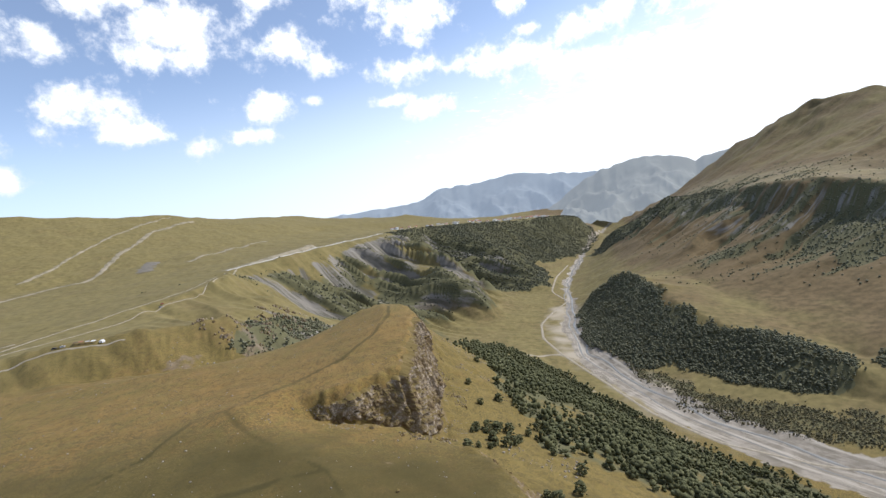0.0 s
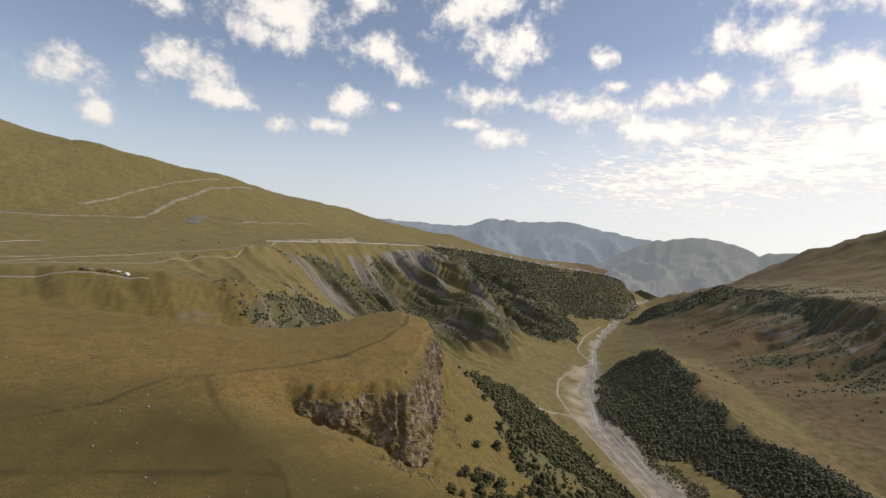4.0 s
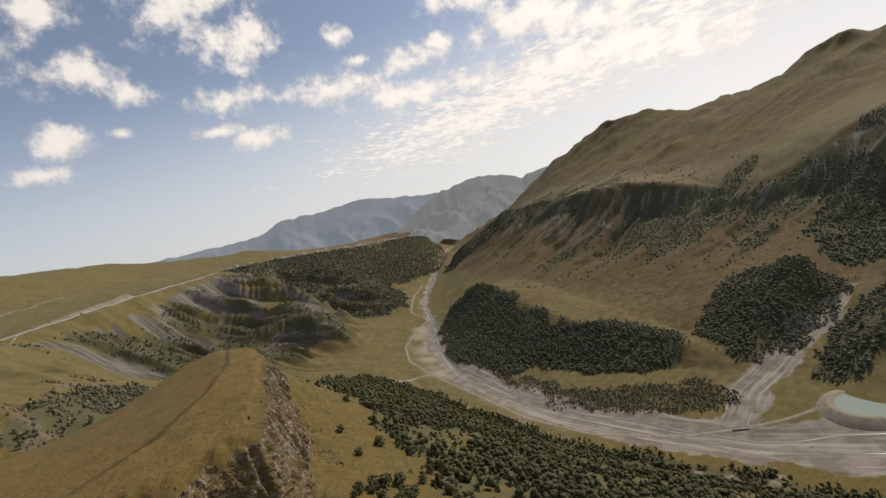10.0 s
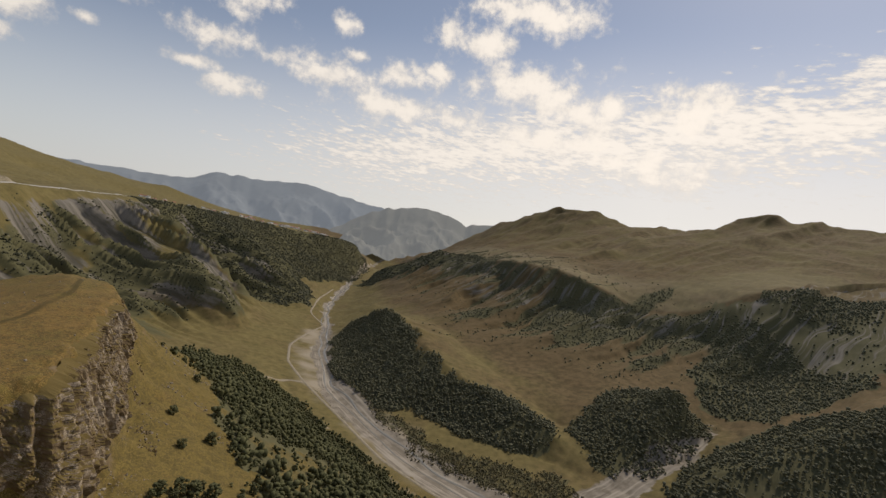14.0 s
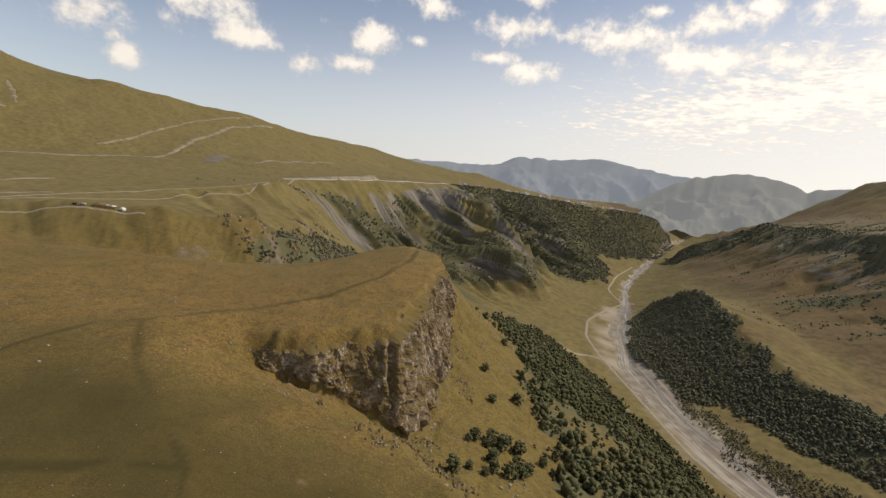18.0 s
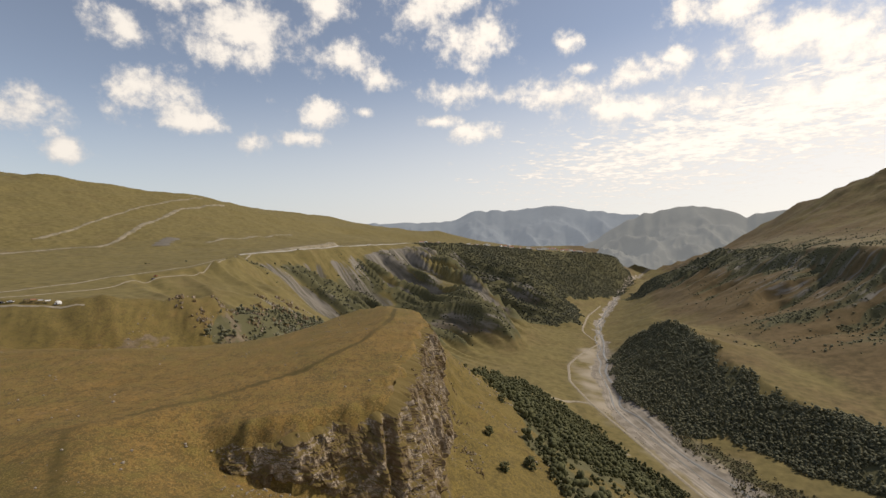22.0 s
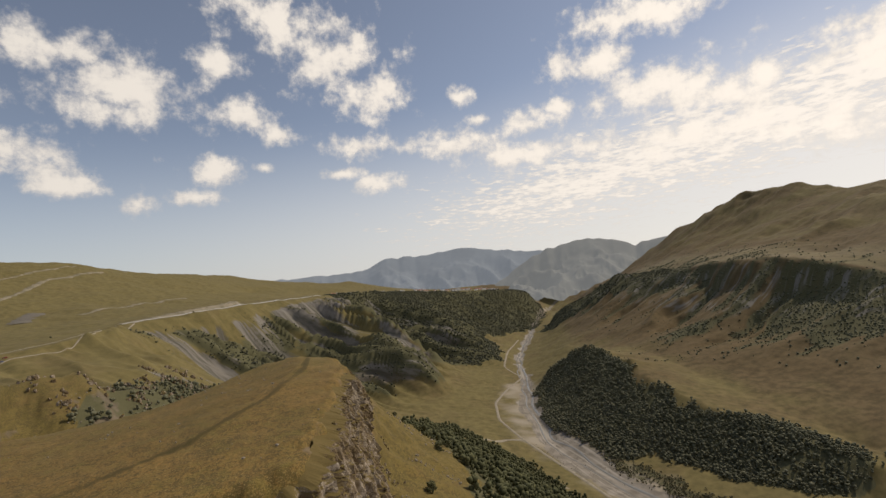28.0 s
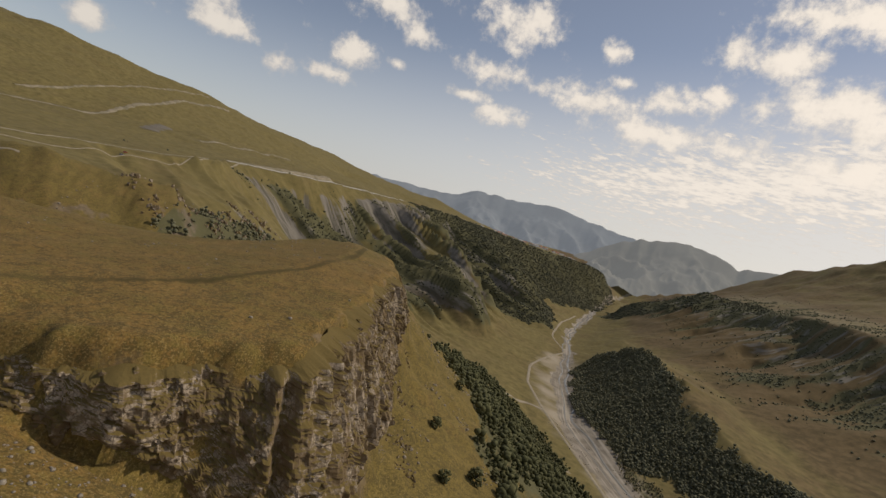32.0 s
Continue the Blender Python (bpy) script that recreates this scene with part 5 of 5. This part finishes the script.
def ledge(x, y, size, seed):
    """A crumbling knot of blocks at a grassy edge."""
    rs = np.random.RandomState(seed)
    root = new("rock_ledge")
    z = float(surface(x, y))
    root.matrix_world = pose(x, y, z)
    kinds = [stone_mesh("rock_block", seed * 7 + k, 1, (1.0, 0.8, 1.1)) for k in range(3)]
    for _ in range(26):
        ob = new("rock_block", kinds[rs.randint(3)])
        ob.parent = root
        dx, dy = rs.normal(0, size, 2)
        s = rs.uniform(0.25, 0.62) * size
        ob.matrix_basis = pose(dx, dy, float(surface(x + dx, y + dy)) - z + 0.1 * s, rs.uniform(-25, 25), rs.uniform(-25, 25), rs.uniform(0, 360)) @ Matrix.Scale(s, 4)
    tagged(root, "crumbling grey-brown rock blocks in a steep grassy slope", "rocks", "rock ledges below the meadow")


for k, (x, y, size) in enumerate(((-29, 157, 2.6), (-23, 155, 2.6), (-17, 153, 2.6), (-11, 153, 2.6), (-6, 151, 2.6), (-31, 140, 2.2), (-25, 135, 2.2), (-23, 170, 2.2), (-28, 248, 2.2), (-21, 227, 2.2), (-17, 216, 2.2), (-32, 269, 2.2))):
    ledge(x, y, size, 700 + k)


# ---------------------------------------------------------------- single trees
BARK = worn("bark", (0.06, 0.05, 0.04), (0.12, 0.1, 0.08), 3.0)


def tree(kind_, seed, lumps_):
    """A tree about 1 m high: trunk with limbs, and a crown of many clumps."""
    rs = np.random.RandomState(seed)
    root = new(kind_)
    bm = bmesh.new()
    bmesh.ops.create_cone(bm, segments=7, radius1=0.035, radius2=0.012, depth=0.7, matrix=Matrix.Translation((0, 0, 0.3)))
    for k in range(4):
        a = k * 1.57 + rs.uniform(0, 1)
        bmesh.ops.create_cone(bm, segments=5, radius1=0.014, radius2=0.004, depth=0.4, matrix=pose(0.12 * math.cos(a), 0.12 * math.sin(a), 0.42 + 0.06 * k, 40 * -math.sin(a), 40 * math.cos(a), 0))
    part("trunk", bm, BARK, root)
    vs, fs, n = [], [], 0
    for _ in range(lumps_):
        v, f = lump(rs, 1, 0.4)
        h = rs.uniform(0.12, 0.95)
        r = 0.4 * math.sqrt(max(0.05, 1 - ((h - 0.42) / 0.6) ** 2)) * rs.uniform(0.35, 1.05)
        a = rs.uniform(0, 6.28)
        vs.append(v * rs.uniform(0.06, 0.13) * [1, 1, 0.8] + [r * math.cos(a), r * math.sin(a), h])
        fs.append(f + n)
        n += len(v)
    me = bpy.data.meshes.new("crown")
    me.from_pydata(np.concatenate(vs).tolist(), [], np.concatenate(fs).tolist())
    me.materials.append(LEAF_GREEN)
    crown = new("crown", me)
    crown.parent = root
    return root


rs = np.random.RandomState(9)
kinds_ = [tree("tree", 600 + k, 55 + 10 * k) for k in range(4)]
SPOTS = [(-30, 326), (-29, 440), (2, 244), (10, 257), (-11, 185), (-5, 188), (0, 192), (-2, 178), (4, 173), (10, 185), (15, 124), (18, 121), (28, 137), (22, 115), (-14, 249), (-9, 188), (-4, 192),
         (2, 198), (6, 195), (15, 197), (20, 209), (-7, 225), (3, 240), (-9, 305), (-36, 455), (12, 292), (-1, 172), (-8, 166), (6, 183), (-3, 167), (8, 179), (-12, 158), (33, 160), (24, 176), (-20, 350), (-4, 340)]
for k, (x, y) in enumerate(SPOTS):
    s = rs.uniform(2.6, 5.5)
    m = pose(x, y, float(surface(x, y)) - 0.15, 0, 0, rs.uniform(0, 360)) @ Matrix.Diagonal((s * 1.15, s * 1.15, s, 1))
    ob = kinds_[k] if k < 4 else copy_thing(kinds_[k % 4], m)
    ob.matrix_basis = m
    tagged(ob, "small rounded green tree on a steep grassy slope", "tree", "single trees on the slope")


# ---------------------------------------------------------------- buildings and camp
def house(name, w, d, h, roof, walls, label, category="house"):
    root = new(name)
    part("wall", prism(0, 0, 0, w, d, h, d * 0.32), walls, root)
    part("roof", gable(0, 0, h, w, d, d * 0.34), roof, root)
    part("door", box(0, -d / 2 - 0.05, 0, 1.1, 0.1, 2.1), TIMBER, root)
    for sx in (-0.3, 0.3):
        part("window", box(sx * w, -d / 2 - 0.04, 1.0, 1.2, 0.1, 1.3), GLASS, root)
    part("chimney", box(w * 0.25, 0.6, h + d * 0.2, 0.7, 0.7, d * 0.25, 0.04), CONCRETE, root)
    return tagged(root, label, category)


def hotel():
    root = new("hotel")
    x, y = -477, 302
    root.matrix_world = pose(x, y, float(surface(x, y)) - 0.4, 0, 0, 30) @ Matrix.Scale(0.64, 4)
    for sx, w in ((-15.5, 19), (17, 22)):
        part("wing", prism(sx, 0, 0, w, 11, 7.4, 3.4), PLASTER, root)
        part("roof", gable(sx, 0, 7.4, w, 11, 3.6), ROOF_RED, root, "red tiled pitched roof")
        for k in range(int(w / 2.4)):
            for z in (1.2, 4.4):
                part("window", box(sx - w / 2 + 1.4 + 2.4 * k, -5.52, z, 1.2, 0.12, 1.7), GLASS, root)
    bm = prism(0, 0, 0, 13.5, 12, 9.5, 5.0)
    bmesh.ops.transform(bm, verts=bm.verts, matrix=pose(0, -1.2, 0, 0, 0, 90))
    part("gable_house", bm, PLASTER, root)
    bm = gable(0, 0, 9.5, 13.5, 12, 5.2)
    bmesh.ops.transform(bm, verts=bm.verts, matrix=pose(0, -1.2, 0, 0, 0, 90))
    part("roof", bm, ROOF_RED, root, "steep red tiled gable roof")
    for k in (-3.6, -1.2, 1.2, 3.6):
        for z in (1.4, 4.6, 7.8):
            part("window", box(k, -8.0, z, 1.2, 0.14, 1.7), GLASS, root)
    part("door", box(0, -8.02, 0, 1.8, 0.1, 2.3), TIMBER, root)
    tagged(root, "long cream plaster hotel with red roofs and a gable", "hotel")


hotel()
for (x, y, turn, args) in ((-502, 279, 25, ("farmhouse", 12, 8, 4, ROOF_GREY, PLASTER, "pale plaster farmhouse with a grey roof")), (-566, 356, 60, ("barn", 14, 6, 3, ROOF_GREY, TIMBER, "long low barn with a grey roof", "barn")),
                           (-575, 388, 20, ("shed", 22, 6, 2.6, ROOF_GREY, TIMBER, "long dark timber shed on a meadow", "shed"))):
    house(*args).matrix_world = pose(x, y, float(surface(x, y)) - 0.2, 0, 0, turn) @ Matrix.Scale(0.75, 4)


def tent():
    root = new("tent")
    root.matrix_world = pose(-350, 377, float(surface(-350, 377)) - 0.1, 0, 0, 20) @ Matrix.Scale(0.7, 4)
    bm = bmesh.new()
    bmesh.ops.create_uvsphere(bm, u_segments=16, v_segments=10, radius=3.6)
    bmesh.ops.bisect_plane(bm, geom=bm.verts[:] + bm.edges[:] + bm.faces[:], plane_co=(0, 0, -0.2), plane_no=(0, 0, -1), clear_outer=True)
    part("canvas", bm, CANVAS, root, "white stretched canvas dome")
    for k in range(4):
        bm = bmesh.new()
        a = np.linspace(0, math.pi, 13)
        q = [[bm.verts.new((3.66 * math.cos(t) + dx, dy, 3.66 * math.sin(t))) for dx, dy in ((0, -0.08), (0, 0.08))] for t in a]
        for u, v in zip(q[:-1], q[1:]):
            bm.faces.new((u[0], u[1], v[1], v[0]))
        bmesh.ops.transform(bm, verts=bm.verts, matrix=pose(0, 0, 0, 0, 0, 45 * k))
        part("rib", bm, STEEL, root)
    # no opening is cut: a dark block paints the shade inside the entrance
    bm = box(0, -3.4, 0, 1.6, 0.5, 2.1, 0.1)
    part("doorway", bm, TIMBER, root, "solid dark block painted as the shade of an open doorway")
    tagged(root, "white dome tent on a grassy plateau edge", "tent")


tent()


def stall(x, y, turn, roof):
    root = new("market_stall")
    root.matrix_world = pose(x, y, float(surface(x, y)), 0, 0, turn)
    for sx in (-1.4, 1.4):
        for sy in (-1.1, 1.1):
            part("post", box(sx, sy, -0.2, 0.1, 0.1, 2.5), TIMBER, root)
    part("counter", box(0, -1.0, 0.75, 2.9, 0.6, 0.15, 0.02), TIMBER, root)
    part("roof", gable(0, 0, 2.2, 3.2, 2.6, 0.6, 0.2, 0.08), roof, root)
    tagged(root, "small open market stall with a pitched roof", "stall", "stalls beside the tent")


def car(x, y, turn, paint):
    root = new("car")
    root.matrix_world = pose(x, y, float(surface(x, y)) + 0.02, 0, 0, turn)
    part("body", box(0, 0, 0.35, 4.3, 1.75, 0.7, 0.15), paint, root)
    part("cabin", box(-0.2, 0, 1.0, 2.3, 1.6, 0.55, 0.2), GLASS, root, "dark car windows under a roof")
    part("roof", box(-0.2, 0, 1.5, 1.9, 1.45, 0.08, 0.03), paint, root)
    for sx in (-1.35, 1.35):
        for sy in (-0.85, 0.85):
            bm = bmesh.new()
            bmesh.ops.create_cone(bm, cap_ends=True, segments=14, radius1=0.33, radius2=0.33, depth=0.22, matrix=pose(sx, sy, 0.33, 90))
            wheel = part("wheel", bm, TYRE, root)
            bm = bmesh.new()
            bmesh.ops.create_cone(bm, cap_ends=True, segments=10, radius1=0.2, radius2=0.17, depth=0.26, matrix=pose(sx, sy, 0.33, 90))
            part("rim", bm, STEEL, wheel, "grey wheel rim")
    for sx, mat in ((-2.12, ROOF_RED), (2.12, CANVAS)):
        for sy in (-0.62, 0.62):
            part("tail_light" if sx < 0 else "headlight", box(sx, sy, 0.68, 0.12, 0.3, 0.16, 0.03), mat, root)
    tagged(root, "parked car beside a dirt track", "car", "parked cars")


for k in range(4):
    stall(-356 - 4.2 * k, 374.5 - 1.9 * k, 22, (CANVAS, ROOF_GREY, ROOF_RED, TIMBER)[k])
for k, (x, y, turn) in enumerate(((-377, 364, 25), (-383, 362, 20), (-440, 588, 80), (-443, 596, 60), (-489, 290, 30), (-528, 318, 50))):
    car(x, y, turn, PAINTS[k % 4])


def loader(x, y, turn):
    root = new("wheel_loader")
    root.matrix_world = pose(x, y, float(surface(x, y)), 0, 0, turn)
    part("body", box(0, 0, 0.8, 3.6, 2.0, 1.2, 0.15), YELLOW, root)
    part("cabin", box(-0.3, 0, 2.0, 1.5, 1.5, 1.4, 0.12), GLASS, root)
    part("bucket", box(3.0, 0, 0.3, 1.0, 2.4, 0.9, 0.15), STEEL, root)
    part("arm", box(2.0, 0, 0.9, 2.0, 0.5, 0.4, 0.05), YELLOW, root)
    for sx in (-1.3, 1.3):
        for sy in (-1.0, 1.0):
            bm = bmesh.new()
            bmesh.ops.create_cone(bm, cap_ends=True, segments=14, radius1=0.7, radius2=0.7, depth=0.5, matrix=pose(sx, sy, 0.7, 90))
            wheel = part("wheel", bm, TYRE, root)
            bm = bmesh.new()
            bmesh.ops.create_cone(bm, cap_ends=True, segments=10, radius1=0.36, radius2=0.3, depth=0.56, matrix=pose(sx, sy, 0.7, 90))
            part("rim", bm, YELLOW, wheel, "yellow wheel rim")
    tagged(root, "yellow wheel loader parked beside the pond", "loader")


loader(397, 336, 200)

# the village on the far plateau
first = [house("house", w, d, h, roof, walls, "small village house on a far plateau") for w, d, h, roof, walls in
         ((14, 10, 5, ROOF_RED, PLASTER), (16, 11, 6, ROOF_GREY, PLASTER), (13, 9, 7, ROOF_RED, CANVAS), (20, 11, 6, ROOF_GREY, CANVAS))]
rs = np.random.RandomState(21)
n = 0
for cx, cy, count, sx, sy in ((-390, 2348, 6, 50, 40), (-300, 2500, 8, 70, 60), (-120, 2450, 8, 70, 60), (20, 2330, 10, 60, 50), (110, 2260, 10, 45, 35), (190, 2290, 14, 50, 45), (270, 2330, 12, 45, 40), (350, 2420, 8, 45, 35)):
    for _ in range(count):
        x, y = cx + rs.normal(0, sx * 0.7), cy + rs.normal(0, sy * 0.7)
        m = pose(x, y, float(surface(x, y)) - 0.3, 0, 0, rs.uniform(0, 360))
        ob = first[n] if n < 4 else copy_thing(first[rs.randint(4)], m)
        ob.matrix_basis = m
        tagged(ob, "small village house on a far plateau", "house", "houses of the village")
        n += 1
